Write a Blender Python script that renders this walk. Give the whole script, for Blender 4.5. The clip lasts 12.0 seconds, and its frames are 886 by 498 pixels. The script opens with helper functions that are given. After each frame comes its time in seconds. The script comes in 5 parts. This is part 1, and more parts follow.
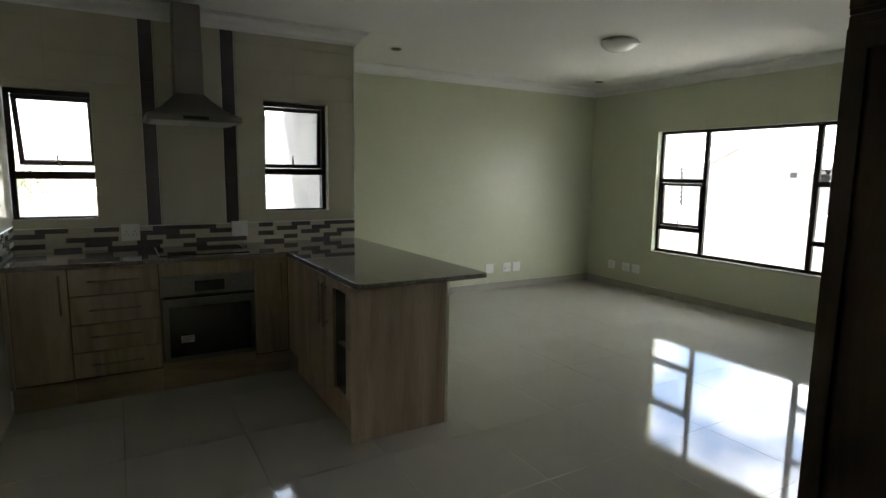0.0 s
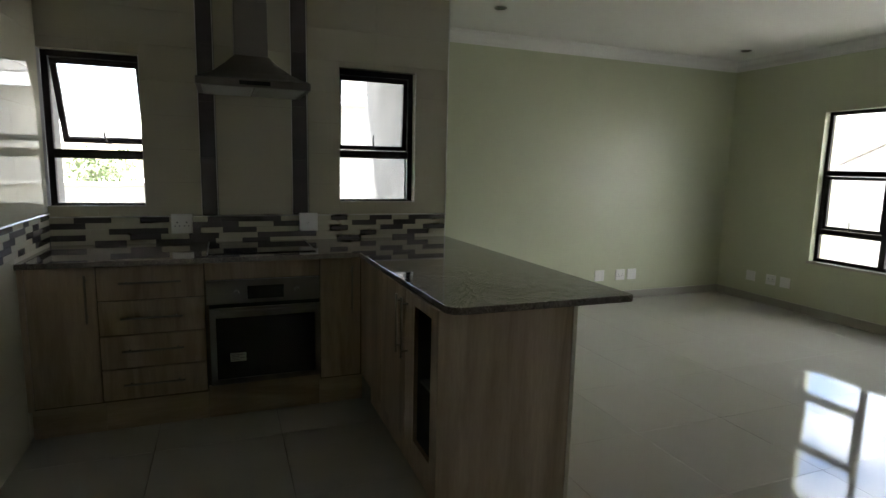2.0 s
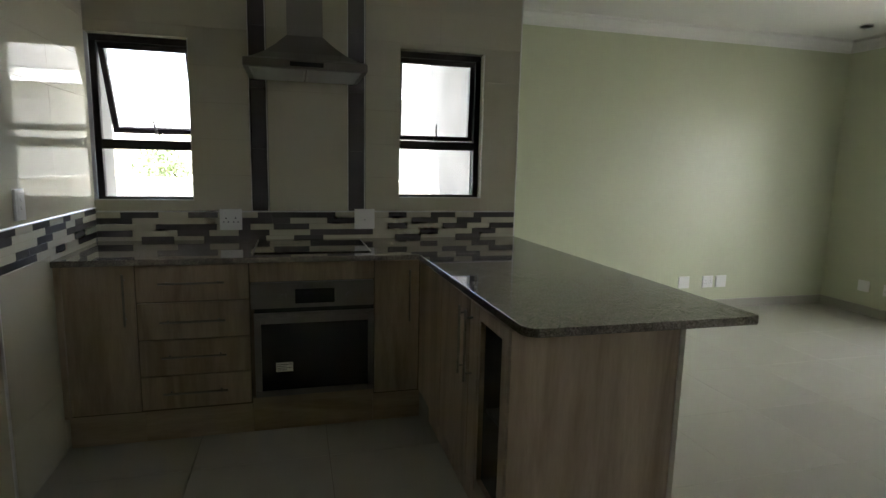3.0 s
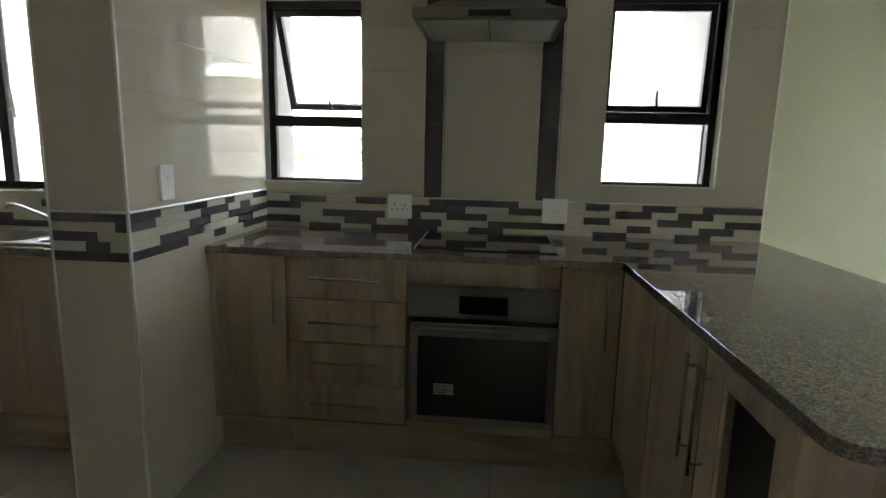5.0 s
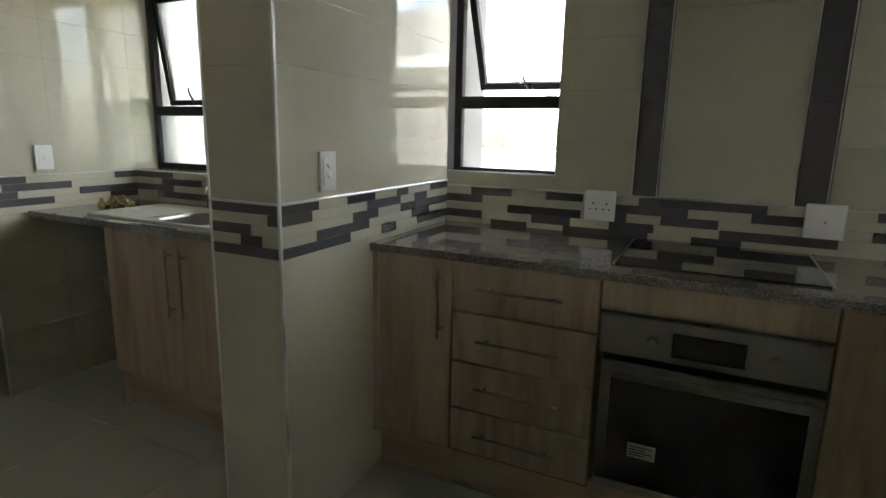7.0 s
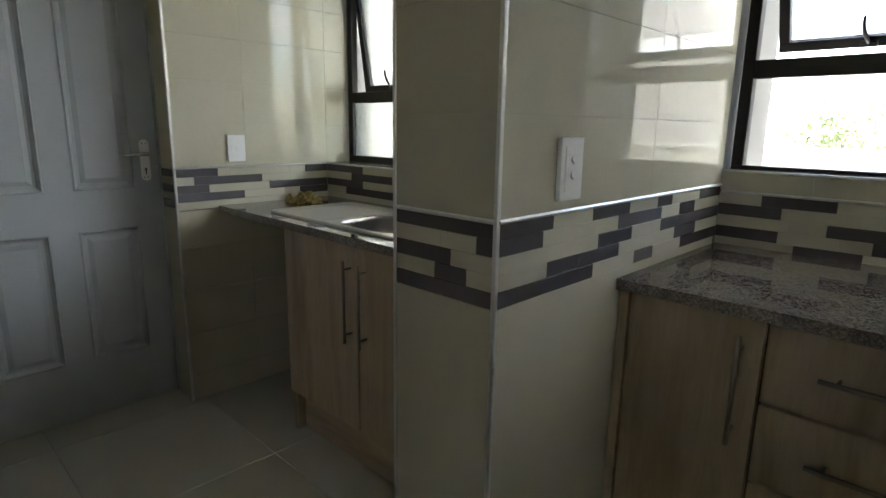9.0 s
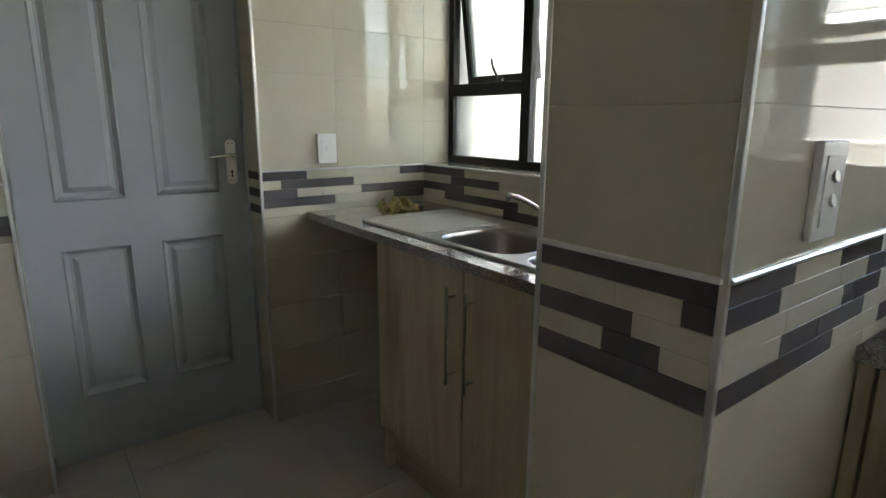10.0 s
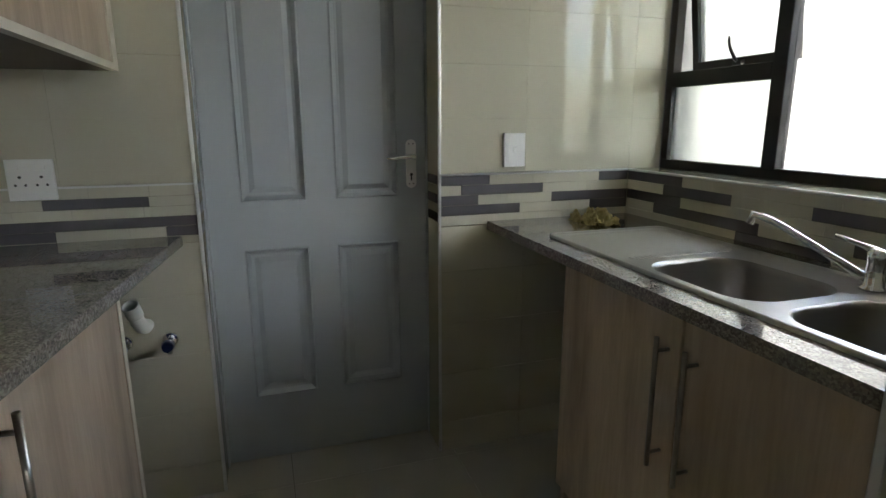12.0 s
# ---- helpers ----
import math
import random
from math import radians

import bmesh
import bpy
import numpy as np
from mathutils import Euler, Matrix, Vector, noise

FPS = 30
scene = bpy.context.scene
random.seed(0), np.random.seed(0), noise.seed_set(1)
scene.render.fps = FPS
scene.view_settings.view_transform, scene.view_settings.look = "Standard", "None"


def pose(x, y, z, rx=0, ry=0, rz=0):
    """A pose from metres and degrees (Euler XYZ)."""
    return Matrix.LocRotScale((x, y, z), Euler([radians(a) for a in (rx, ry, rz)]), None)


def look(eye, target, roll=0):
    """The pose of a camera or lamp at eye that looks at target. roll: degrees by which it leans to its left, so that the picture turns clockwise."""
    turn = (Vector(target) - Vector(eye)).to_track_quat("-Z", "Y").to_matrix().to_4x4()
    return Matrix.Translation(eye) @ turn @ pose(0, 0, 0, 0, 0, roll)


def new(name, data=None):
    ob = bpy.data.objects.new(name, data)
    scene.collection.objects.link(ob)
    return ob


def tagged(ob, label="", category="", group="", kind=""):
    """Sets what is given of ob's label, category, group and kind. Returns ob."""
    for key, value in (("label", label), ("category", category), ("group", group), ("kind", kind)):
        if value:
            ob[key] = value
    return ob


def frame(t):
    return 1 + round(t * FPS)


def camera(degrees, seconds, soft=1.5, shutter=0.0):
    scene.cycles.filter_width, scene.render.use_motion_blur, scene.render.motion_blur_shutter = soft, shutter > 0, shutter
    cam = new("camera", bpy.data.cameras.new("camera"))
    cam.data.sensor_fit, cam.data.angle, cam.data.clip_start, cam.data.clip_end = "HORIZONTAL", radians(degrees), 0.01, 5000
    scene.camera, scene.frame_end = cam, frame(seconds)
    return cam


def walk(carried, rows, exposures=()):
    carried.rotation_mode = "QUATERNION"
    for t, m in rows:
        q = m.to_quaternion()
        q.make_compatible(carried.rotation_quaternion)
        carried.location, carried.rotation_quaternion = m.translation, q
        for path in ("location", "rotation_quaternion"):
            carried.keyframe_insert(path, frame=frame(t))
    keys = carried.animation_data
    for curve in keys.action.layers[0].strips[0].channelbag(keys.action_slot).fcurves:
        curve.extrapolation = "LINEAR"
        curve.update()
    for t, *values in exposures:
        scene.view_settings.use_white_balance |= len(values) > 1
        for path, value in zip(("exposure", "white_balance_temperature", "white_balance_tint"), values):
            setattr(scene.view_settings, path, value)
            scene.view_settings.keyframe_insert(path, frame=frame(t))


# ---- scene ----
cam = camera(76.4, 12.0)
PATH = [
    (0, (0.08, -0.06, 1.491), (1.073, 1.655, 1.219), 0.8),
    (0.5, (0.166, 0.192, 1.458), (1.137, 1.92, 1.188), 0.7),
    (1, (0.189, 0.413, 1.464), (1.12, 2.16, 1.18), 1.2),
    (1.5, (0.294, 0.63, 1.434), (1.131, 2.424, 1.15), 1.0),
    (2, (0.394, 0.823, 1.406), (1.114, 2.666, 1.115), 1.3),
    (2.5, (0.484, 1.025, 1.37), (1.09, 2.909, 1.079), 1.4),
    (3, (0.497, 1.195, 1.368), (1.007, 3.105, 1.066), 1.3),
    (5, (0.62, 1.832, 1.314), (0.442, 3.793, 0.96), 1.3),
    (5.5, (0.662, 1.981, 1.274), (0.295, 3.918, 0.934), 1.7),
    (6, (0.663, 2.079, 1.298), (0.112, 3.965, 0.921), 1.2),
    (6.5, (0.642, 2.162, 1.315), (-0.069, 3.987, 0.911), 1.2),
    (7, (0.561, 2.29, 1.297), (-0.288, 4.055, 0.892), 1.2),
    (9, (0.07, 2.749, 1.25), (-1.293, 4.148, 0.824), 0.9),
    (9.5, (-0.112, 2.852, 1.251), (-1.568, 4.152, 0.816), 0.7),
    (10, (-0.258, 2.916, 1.254), (-1.813, 4.091, 0.808), 0.4),
    (10.5, (-0.398, 3.012, 1.239), (-2.061, 4.033, 0.801), 0.1),
    (11, (-0.478, 3.073, 1.225), (-2.232, 3.928, 0.789), -0.1),
    (11.5, (-0.519, 3.098, 1.225), (-2.338, 3.808, 0.789), -0.2),
    (12, (-0.545, 3.077, 1.236), (-2.403, 3.672, 0.796), -0.2),
]
SKY, SUN = 0.12, 4.6
EXPOSURES = [(0, 3.35), (1, 3.0), (2, 3.2), (3, 3.7), (5, 4.15), (7, 4.1), (9, 3.9), (10, 4.05), (11, 4.1), (12, 3.85)]
walk(cam, [(t, look(eye, target, roll)) for t, eye, target, roll in PATH], EXPOSURES)

# ---- world and sun ----
world = bpy.data.worlds.new("sky_world")
scene.world = world
world.use_nodes = True
wn, wl = world.node_tree.nodes, world.node_tree.links
wbg = wn["Background"]
sky = wn.new("ShaderNodeTexSky")
sky.sky_type = "NISHITA"
sky.sun_disc = False
sky.sun_elevation = radians(66)
sky.sun_rotation = radians(337)
sky.air_density = 1.0
sky.dust_density = 1.5
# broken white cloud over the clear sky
wtc = wn.new("ShaderNodeTexCoord")
wmap = wn.new("ShaderNodeMapping")
wmap.inputs["Scale"].default_value = (1.0, 1.0, 2.2)
wnoise = wn.new("ShaderNodeTexNoise")
wnoise.inputs["Scale"].default_value = 3.2
wnoise.inputs["Detail"].default_value = 7
wnoise.inputs["Roughness"].default_value = 0.58
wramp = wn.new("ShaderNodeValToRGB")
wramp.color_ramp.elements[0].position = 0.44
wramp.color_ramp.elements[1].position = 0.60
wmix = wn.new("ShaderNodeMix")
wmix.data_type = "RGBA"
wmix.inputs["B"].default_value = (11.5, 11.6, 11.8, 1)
wl.new(wtc.outputs["Generated"], wmap.inputs["Vector"])
wl.new(wmap.outputs["Vector"], wnoise.inputs["Vector"])
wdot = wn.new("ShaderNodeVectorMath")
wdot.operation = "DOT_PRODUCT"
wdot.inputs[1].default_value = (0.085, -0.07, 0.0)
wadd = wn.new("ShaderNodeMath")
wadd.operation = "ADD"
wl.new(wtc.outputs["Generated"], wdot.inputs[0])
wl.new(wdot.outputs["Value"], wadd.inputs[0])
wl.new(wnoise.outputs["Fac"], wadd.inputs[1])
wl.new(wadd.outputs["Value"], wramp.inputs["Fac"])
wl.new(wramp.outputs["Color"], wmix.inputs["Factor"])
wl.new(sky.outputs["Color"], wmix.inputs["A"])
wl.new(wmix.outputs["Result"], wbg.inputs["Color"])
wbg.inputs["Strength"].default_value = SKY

sun_data = bpy.data.lights.new("sun", "SUN")
sun_data.energy = SUN
sun_data.angle = radians(0.6)
sun_data.color = (1.0, 0.96, 0.9)
sun = new("sun", sun_data)
sun.matrix_world = look((-4, 9.5, 23), (0, 0, 0))


# ---- materials ----
def material(name, base, rough=0.5, metal=0.0, coat=0.0, spec=0.5):
    m = bpy.data.materials.new(name)
    m.use_nodes = True
    p = m.node_tree.nodes["Principled BSDF"]
    p.inputs["Base Color"].default_value = (*base, 1)
    p.inputs["Roughness"].default_value = rough
    p.inputs["Metallic"].default_value = metal
    p.inputs["Coat Weight"].default_value = coat
    p.inputs["Coat Roughness"].default_value = 0.04
    p.inputs["Specular IOR Level"].default_value = spec
    return m, m.node_tree.nodes, m.node_tree.links, p


def world_coords(n, l, scale=(1, 1, 1)):
    g = n.new("ShaderNodeNewGeometry")
    mp = n.new("ShaderNodeMapping")
    mp.inputs["Scale"].default_value = scale
    l.new(g.outputs["Position"], mp.inputs["Vector"])
    return mp.outputs["Vector"]


def noise_tex(n, l, vec, scale, detail=4, rough=0.5, distort=0.0):
    t = n.new("ShaderNodeTexNoise")
    t.inputs["Scale"].default_value = scale
    t.inputs["Detail"].default_value = detail
    t.inputs["Roughness"].default_value = rough
    t.inputs["Distortion"].default_value = distort
    l.new(vec, t.inputs["Vector"])
    return t.outputs["Fac"]


def ramp(n, l, fac, stops):
    r = n.new("ShaderNodeValToRGB")
    e = r.color_ramp.elements
    while len(e) < len(stops):
        e.new(0.5)
    for k, (pos, col) in enumerate(stops):
        e[k].position = pos
        e[k].color = (*col, 1)
    l.new(fac, r.inputs["Fac"])
    return r.outputs["Color"]


def scaled(n, l, fac, lo, hi):
    r = n.new("ShaderNodeMapRange")
    r.inputs["To Min"].default_value = lo
    r.inputs["To Max"].default_value = hi
    l.new(fac, r.inputs["Value"])
    return r.outputs["Result"]


def mixed(n, l, fac, a, b, mode="MIX"):
    m = n.new("ShaderNodeMix")
    m.data_type = "RGBA"
    m.blend_type = mode
    for key, v in (("Factor", fac), ("A", a), ("B", b)):
        s = m.inputs[key]
        if isinstance(v, (int, float)):
            s.default_value = v
        elif isinstance(v, tuple):
            s.default_value = (*v, 1)
        else:
            l.new(v, s)
    return m.outputs["Result"]


def bump(n, l, p, fac, strength, distance=0.002):
    b = n.new("ShaderNodeBump")
    b.inputs["Strength"].default_value = strength
    b.inputs["Distance"].default_value = distance
    l.new(fac, b.inputs["Height"])
    l.new(b.outputs["Normal"], p.inputs["Normal"])


def plaster(name, c, rough=0.75, blotch=0.06, spec=0.3):
    m, n, l, p = material(name, c, rough, spec=spec)
    v = world_coords(n, l)
    big = noise_tex(n, l, v, 1.3, 3)
    fine = noise_tex(n, l, v, 240, 3)
    lo = tuple(x * (1 - blotch) for x in c)
    hi = tuple(min(1, x * (1 + blotch)) for x in c)
    l.new(ramp(n, l, big, [(0.3, lo), (0.7, hi)]), p.inputs["Base Color"])
    bump(n, l, p, fine, 0.12, 0.001)
    return m


def tile_mat(name, c, rough=0.06, var=0.03, coat=0.0, spec=0.36):
    m, n, l, p = material(name, c, rough, coat=coat, spec=spec)
    v = world_coords(n, l)
    cloud = noise_tex(n, l, v, 3.5, 5, 0.6)
    info = n.new("ShaderNodeObjectInfo")
    tone = ramp(n, l, cloud, [(0.3, tuple(x * (1 - var) for x in c)), (0.7, tuple(min(1, x * (1 + var)) for x in c))])
    hue = n.new("ShaderNodeHueSaturation")
    l.new(scaled(n, l, info.outputs["Random"], 1 - var, 1 + var), hue.inputs["Value"])
    l.new(tone, hue.inputs["Color"])
    l.new(hue.outputs["Color"], p.inputs["Base Color"])
    smear = noise_tex(n, l, v, 2.2, 4, 0.6)
    l.new(scaled(n, l, smear, rough * 0.6, rough * 1.8), p.inputs["Roughness"])
    wave = noise_tex(n, l, v, 9, 1)
    bump(n, l, p, wave, 0.004, 0.004)
    return m


def wood_mat(name, lo, mid, hi, axis="z", rough=0.42):
    m, n, l, p = material(name, mid, rough, spec=0.35)
    info = n.new("ShaderNodeObjectInfo")
    g = n.new("ShaderNodeNewGeometry")
    add = n.new("ShaderNodeVectorMath")
    add.operation = "ADD"
    shift = n.new("ShaderNodeCombineXYZ")
    l.new(scaled(n, l, info.outputs["Random"], 0, 7), shift.inputs["X"])
    l.new(scaled(n, l, info.outputs["Random"], 0, 5), shift.inputs["Y"])
    l.new(scaled(n, l, info.outputs["Random"], 0, 9), shift.inputs["Z"])
    l.new(g.outputs["Position"], add.inputs[0])
    l.new(shift.outputs["Vector"], add.inputs[1])
    k = {"z": (1, 1, 0.11), "x": (0.11, 1, 1)}[axis]

    def stretch(s):
        mp = n.new("ShaderNodeMapping")
        mp.inputs["Scale"].default_value = tuple(a * s for a in k)
        l.new(add.outputs["Vector"], mp.inputs["Vector"])
        return mp.outputs["Vector"]
    broad = noise_tex(n, l, stretch(1), 8, 4, 0.6, 0.8)
    grain = noise_tex(n, l, stretch(1), 95, 5, 0.65, 0.3)
    knots = noise_tex(n, l, stretch(1), 3.2, 2, 0.5, 1.5)
    base = ramp(n, l, broad, [(0.28, lo), (0.5, mid), (0.72, hi)])
    base = mixed(n, l, 0.35, base, ramp(n, l, grain, [(0.3, (0.55, 0.53, 0.5)), (0.65, (1, 1, 1))]), "MULTIPLY")
    base = mixed(n, l, scaled(n, l, knots, -0.5, 0.75), base, lo)
    l.new(base, p.inputs["Base Color"])
    bump(n, l, p, grain, 0.08, 0.001)
    return m


def metal_mat(name, c, rough, stretch=(1, 1, 1)):
    m, n, l, p = material(name, c, rough, 1.0)
    v = world_coords(n, l, stretch)
    f = noise_tex(n, l, v, 60, 4)
    l.new(scaled(n, l, f, rough * 0.88, rough * 1.15), p.inputs["Roughness"])
    return m


def granite_mat(name):
    m, n, l, p = material(name, (0.22, 0.2, 0.18), 0.03, coat=0.3)
    v = world_coords(n, l)
    vo = n.new("ShaderNodeTexVoronoi")
    vo.inputs["Scale"].default_value = 270
    l.new(v, vo.inputs["Vector"])
    sep = n.new("ShaderNodeSeparateColor")
    l.new(vo.outputs["Color"], sep.inputs["Color"])
    specks = ramp(n, l, sep.outputs["Red"], [(0.0, (0.125, 0.113, 0.103)), (0.28, (0.175, 0.158, 0.143)), (0.6, (0.235, 0.217, 0.192)), (1.0, (0.33, 0.312, 0.28))])
    vein = noise_tex(n, l, v, 26, 5, 0.7, 0.6)
    patch = ramp(n, l, vein, [(0.35, (0.72, 0.69, 0.66)), (0.6, (1.1, 1.06, 1.0))])
    l.new(mixed(n, l, 0.8, specks, patch, "MULTIPLY"), p.inputs["Base Color"])
    return m


PAINT = plaster("olive_cream_satin_wall_paint", (0.555, 0.582, 0.42), 0.38, 0.03, 0.5)
WHITE = plaster("white_ceiling_paint", (0.80, 0.80, 0.77), 0.85, 0.015)
CORNICE = plaster("white_cornice_plaster", (0.80, 0.80, 0.78), 0.7, 0.01)
RENDER_GREY = plaster("raw_cement_render", (0.20, 0.20, 0.195), 0.9, 0.2)
BOUNDARY = plaster("cream_boundary_plaster", (0.33, 0.323, 0.30), 0.85, 0.08)
CREAM = tile_mat("cream_gloss_wall_tile", (0.52, 0.495, 0.385), 0.025, 0.008)
CREAM_PIECE = tile_mat("cream_mosaic_tile", (0.54, 0.515, 0.41), 0.10, 0.02)
DARK_PIECE = tile_mat("slate_grey_mosaic_tile", (0.104, 0.098, 0.101), 0.16, 0.14)
GROUT = plaster("pale_grout", (0.47, 0.45, 0.35), 0.9, 0.05)
GROUT_DARK = plaster("floor_grout", (0.12, 0.112, 0.10), 0.9, 0.05)
FLOOR_TILE = tile_mat("polished_cream_porcelain", (0.50, 0.483, 0.425), 0.045, 0.012, 0.1, 0.45)
SKIRT_TILE = tile_mat("cream_skirting_tile", (0.38, 0.365, 0.315), 0.35, 0.02, 0.0, 0.3)
WOOD = wood_mat("pale_oak_laminate", (0.33, 0.25, 0.178), (0.50, 0.39, 0.285), (0.60, 0.49, 0.37))
WOOD_H = wood_mat("pale_oak_laminate_crosswise", (0.33, 0.25, 0.178), (0.50, 0.39, 0.285), (0.60, 0.49, 0.37), "x")
WOOD_DARK = wood_mat("dark_walnut_laminate", (0.05, 0.035, 0.025), (0.09, 0.062, 0.042), (0.13, 0.092, 0.065))
BAND = material("cream_edge_band", (0.62, 0.57, 0.47), 0.5)[0]
# carcass board darkened: the shade in the gaps between fronts is in its colour
CARCASS = plaster("gap_darkened_carcass_board", (0.15, 0.115, 0.085), 0.6, 0.05)
GRANITE = granite_mat("brown_grey_granite")
STEEL = metal_mat("brushed_stainless_steel", (0.28, 0.265, 0.245), 0.33)
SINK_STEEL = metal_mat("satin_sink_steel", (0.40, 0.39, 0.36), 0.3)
# sink steel darkened for the bowls: the shade of the hollow is in the colour
BOWL_STEEL = metal_mat("shaded_sink_bowl_steel", (0.27, 0.255, 0.23), 0.36)
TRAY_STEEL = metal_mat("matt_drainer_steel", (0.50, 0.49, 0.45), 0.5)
CHROME = metal_mat("polished_chrome", (0.78, 0.78, 0.78), 0.07)
ALU = metal_mat("satin_aluminium_trim", (0.68, 0.68, 0.66), 0.4)
SATIN = metal_mat("satin_lock_steel", (0.80, 0.79, 0.76), 0.42)
HANDLE = metal_mat("brushed_bar_handle", (0.30, 0.275, 0.24), 0.3)
FRAME = material("dark_bronze_window_frame", (0.03, 0.027, 0.026), 0.55, spec=0.2)[0]
BLACK = material("black_plastic", (0.015, 0.015, 0.016), 0.4)[0]
BLACK_GLASS = material("black_ceramic_glass", (0.008, 0.008, 0.009), 0.05, coat=0.5)[0]
PLASTIC = material("white_switch_plastic", (0.80, 0.80, 0.78), 0.3)[0]
PVC = material("white_pvc", (0.70, 0.69, 0.63), 0.38)[0]
LABEL = material("grey_paper_label", (0.45, 0.46, 0.45), 0.6)[0]
BLUE = material("blue_valve_cap", (0.012, 0.022, 0.07), 0.3)[0]
OPAL = material("opal_lamp_glass", (0.82, 0.82, 0.79), 0.25)[0]
DOOR_PAINT = plaster("blue_grey_door_paint", (0.40, 0.435, 0.45), 0.38, 0.03)
GLASS, gn, gl, gp = material("clear_window_glass", (1, 1, 1), 0.0)
gp.inputs["Transmission Weight"].default_value = 1.0
gp.inputs["IOR"].default_value = 1.45
DUSTY, un, ul, up = material("dusty_window_glass", (0.72, 0.75, 0.72), 0.35)
up.inputs["Transmission Weight"].default_value = 1.0
ul.new(ramp(un, ul, noise_tex(un, ul, world_coords(un, ul), 18, 5, 0.7), [(0.3, (0.50, 0.53, 0.50)), (0.6, (0.62, 0.65, 0.62)), (0.72, (0.54, 0.56, 0.53))]), up.inputs["Base Color"])
ROOF_TILE = plaster("pale_grey_roof_tile", (0.42, 0.41, 0.39), 0.8, 0.12)
LEAF, fn, fl, fp = material("green_leaf", (0.07, 0.11, 0.035), 0.55)
fl.new(ramp(fn, fl, noise_tex(fn, fl, world_coords(fn, fl), 14, 2), [(0.3, (0.045, 0.08, 0.022)), (0.7, (0.12, 0.15, 0.05))]), fp.inputs["Base Color"])
BARK = plaster("grey_bark", (0.16, 0.13, 0.1), 0.9, 0.2)
PAVING = plaster("pale_paving_ground", (0.42, 0.405, 0.37), 0.9, 0.12)
CLOTH, cn, cl, cp = material("yellow_dust_cloth", (0.55, 0.43, 0.12), 0.95)
cl.new(ramp(cn, cl, noise_tex(cn, cl, world_coords(cn, cl), 60, 4), [(0.35, (0.42, 0.34, 0.13)), (0.65, (0.70, 0.60, 0.30))]), cp.inputs["Base Color"])


# ---- mesh helpers ----
def add_box(bm, x0, x1, y0, y1, z0, z1, bevel=0.0, seg=2):
    b = bmesh.new() if bevel else bm
    vs = [b.verts.new(c) for c in ((x0, y0, z0), (x1, y0, z0), (x1, y1, z0), (x0, y1, z0), (x0, y0, z1), (x1, y0, z1), (x1, y1, z1), (x0, y1, z1))]
    for f in ((0, 3, 2, 1), (4, 5, 6, 7), (0, 1, 5, 4), (1, 2, 6, 5), (2, 3, 7, 6), (3, 0, 4, 7)):
        b.faces.new([vs[i] for i in f])
    if bevel:
        bmesh.ops.bevel(b, geom=list(b.edges), offset=bevel, segments=seg, affect="EDGES", profile=0.6)
        pour(b, bm)
    return bm


def pour(src, dst):
    m = bpy.data.meshes.new("tmp")
    src.to_mesh(m)
    src.free()
    dst.from_mesh(m)
    bpy.data.meshes.remove(m)


def box(*a, **k):
    return add_box(bmesh.new(), *a, **k)


def add_cyl(bm, p0, p1, r0, r1=None, seg=20, caps=True):
    a, b = Vector(p0), Vector(p1)
    r1 = r0 if r1 is None else r1
    q = (b - a).to_track_quat("Z", "Y").to_matrix()
    rings = []
    for c, r in ((a, r0), (b, r1)):
        rings.append([bm.verts.new(c + q @ Vector((r * math.cos(2 * math.pi * i / seg), r * math.sin(2 * math.pi * i / seg), 0))) for i in range(seg)])
    for i in range(seg):
        j = (i + 1) % seg
        f = bm.faces.new((rings[0][i], rings[0][j], rings[1][j], rings[1][i]))
        f.smooth = True
    if caps:
        bm.faces.new(list(reversed(rings[0])))
        bm.faces.new(rings[1])
    return bm


def add_tube(bm, pts, radii, seg=14):
    pts = [Vector(p) for p in pts]
    rings = []
    up = Vector((0.1, 0.2, 1)).normalized()
    for i, p in enumerate(pts):
        d = (pts[min(i + 1, len(pts) - 1)] - pts[max(i - 1, 0)]).normalized()
        s = d.cross(up)
        if s.length < 0.05:
            s = d.cross(Vector((1, 0, 0)))
        s.normalize()
        t = s.cross(d).normalized()
        r = radii[i] if isinstance(radii, (list, tuple)) else radii
        rings.append([bm.verts.new(p + r * (math.cos(2 * math.pi * k / seg) * s + math.sin(2 * math.pi * k / seg) * t)) for k in range(seg)])
    for a, b in zip(rings, rings[1:]):
        for k in range(seg):
            j = (k + 1) % seg
            bm.faces.new((a[k], a[j], b[j], b[k])).smooth = True
    bm.faces.new(list(reversed(rings[0])))
    bm.faces.new(rings[-1])
    return bm


def add_lathe(bm, profile, centre, seg=32):
    rings = []
    for r, z in profile:
        rings.append([bm.verts.new((centre[0] + r * math.cos(2 * math.pi * i / seg), centre[1] + r * math.sin(2 * math.pi * i / seg), centre[2] + z)) for i in range(seg)])
    for a, b in zip(rings, rings[1:]):
        for i in range(seg):
            j = (i + 1) % seg
            bm.faces.new((a[i], a[j], b[j], b[i])).smooth = True
    bm.faces.new(list(reversed(rings[0])))
    bm.faces.new(rings[-1])
    return bm


def finish(bm):
    bmesh.ops.recalc_face_normals(bm, faces=bm.faces)
    return bm


def mesh_of(name, bm, mat):
    finish(bm)
    m = bpy.data.meshes.new(name)
    bm.to_mesh(m)
    bm.free()
    m.materials.append(mat)
    return m


def part(name, bm, mat, parent, label=""):
    """One mesh object, drawn in world places, under a thing or a part."""
    ob = new(name, mesh_of(name, bm, mat))
    ob.parent = parent
    ob.matrix_parent_inverse = pose_of(parent).inverted()
    if label:
        tagged(ob, label)
    return ob


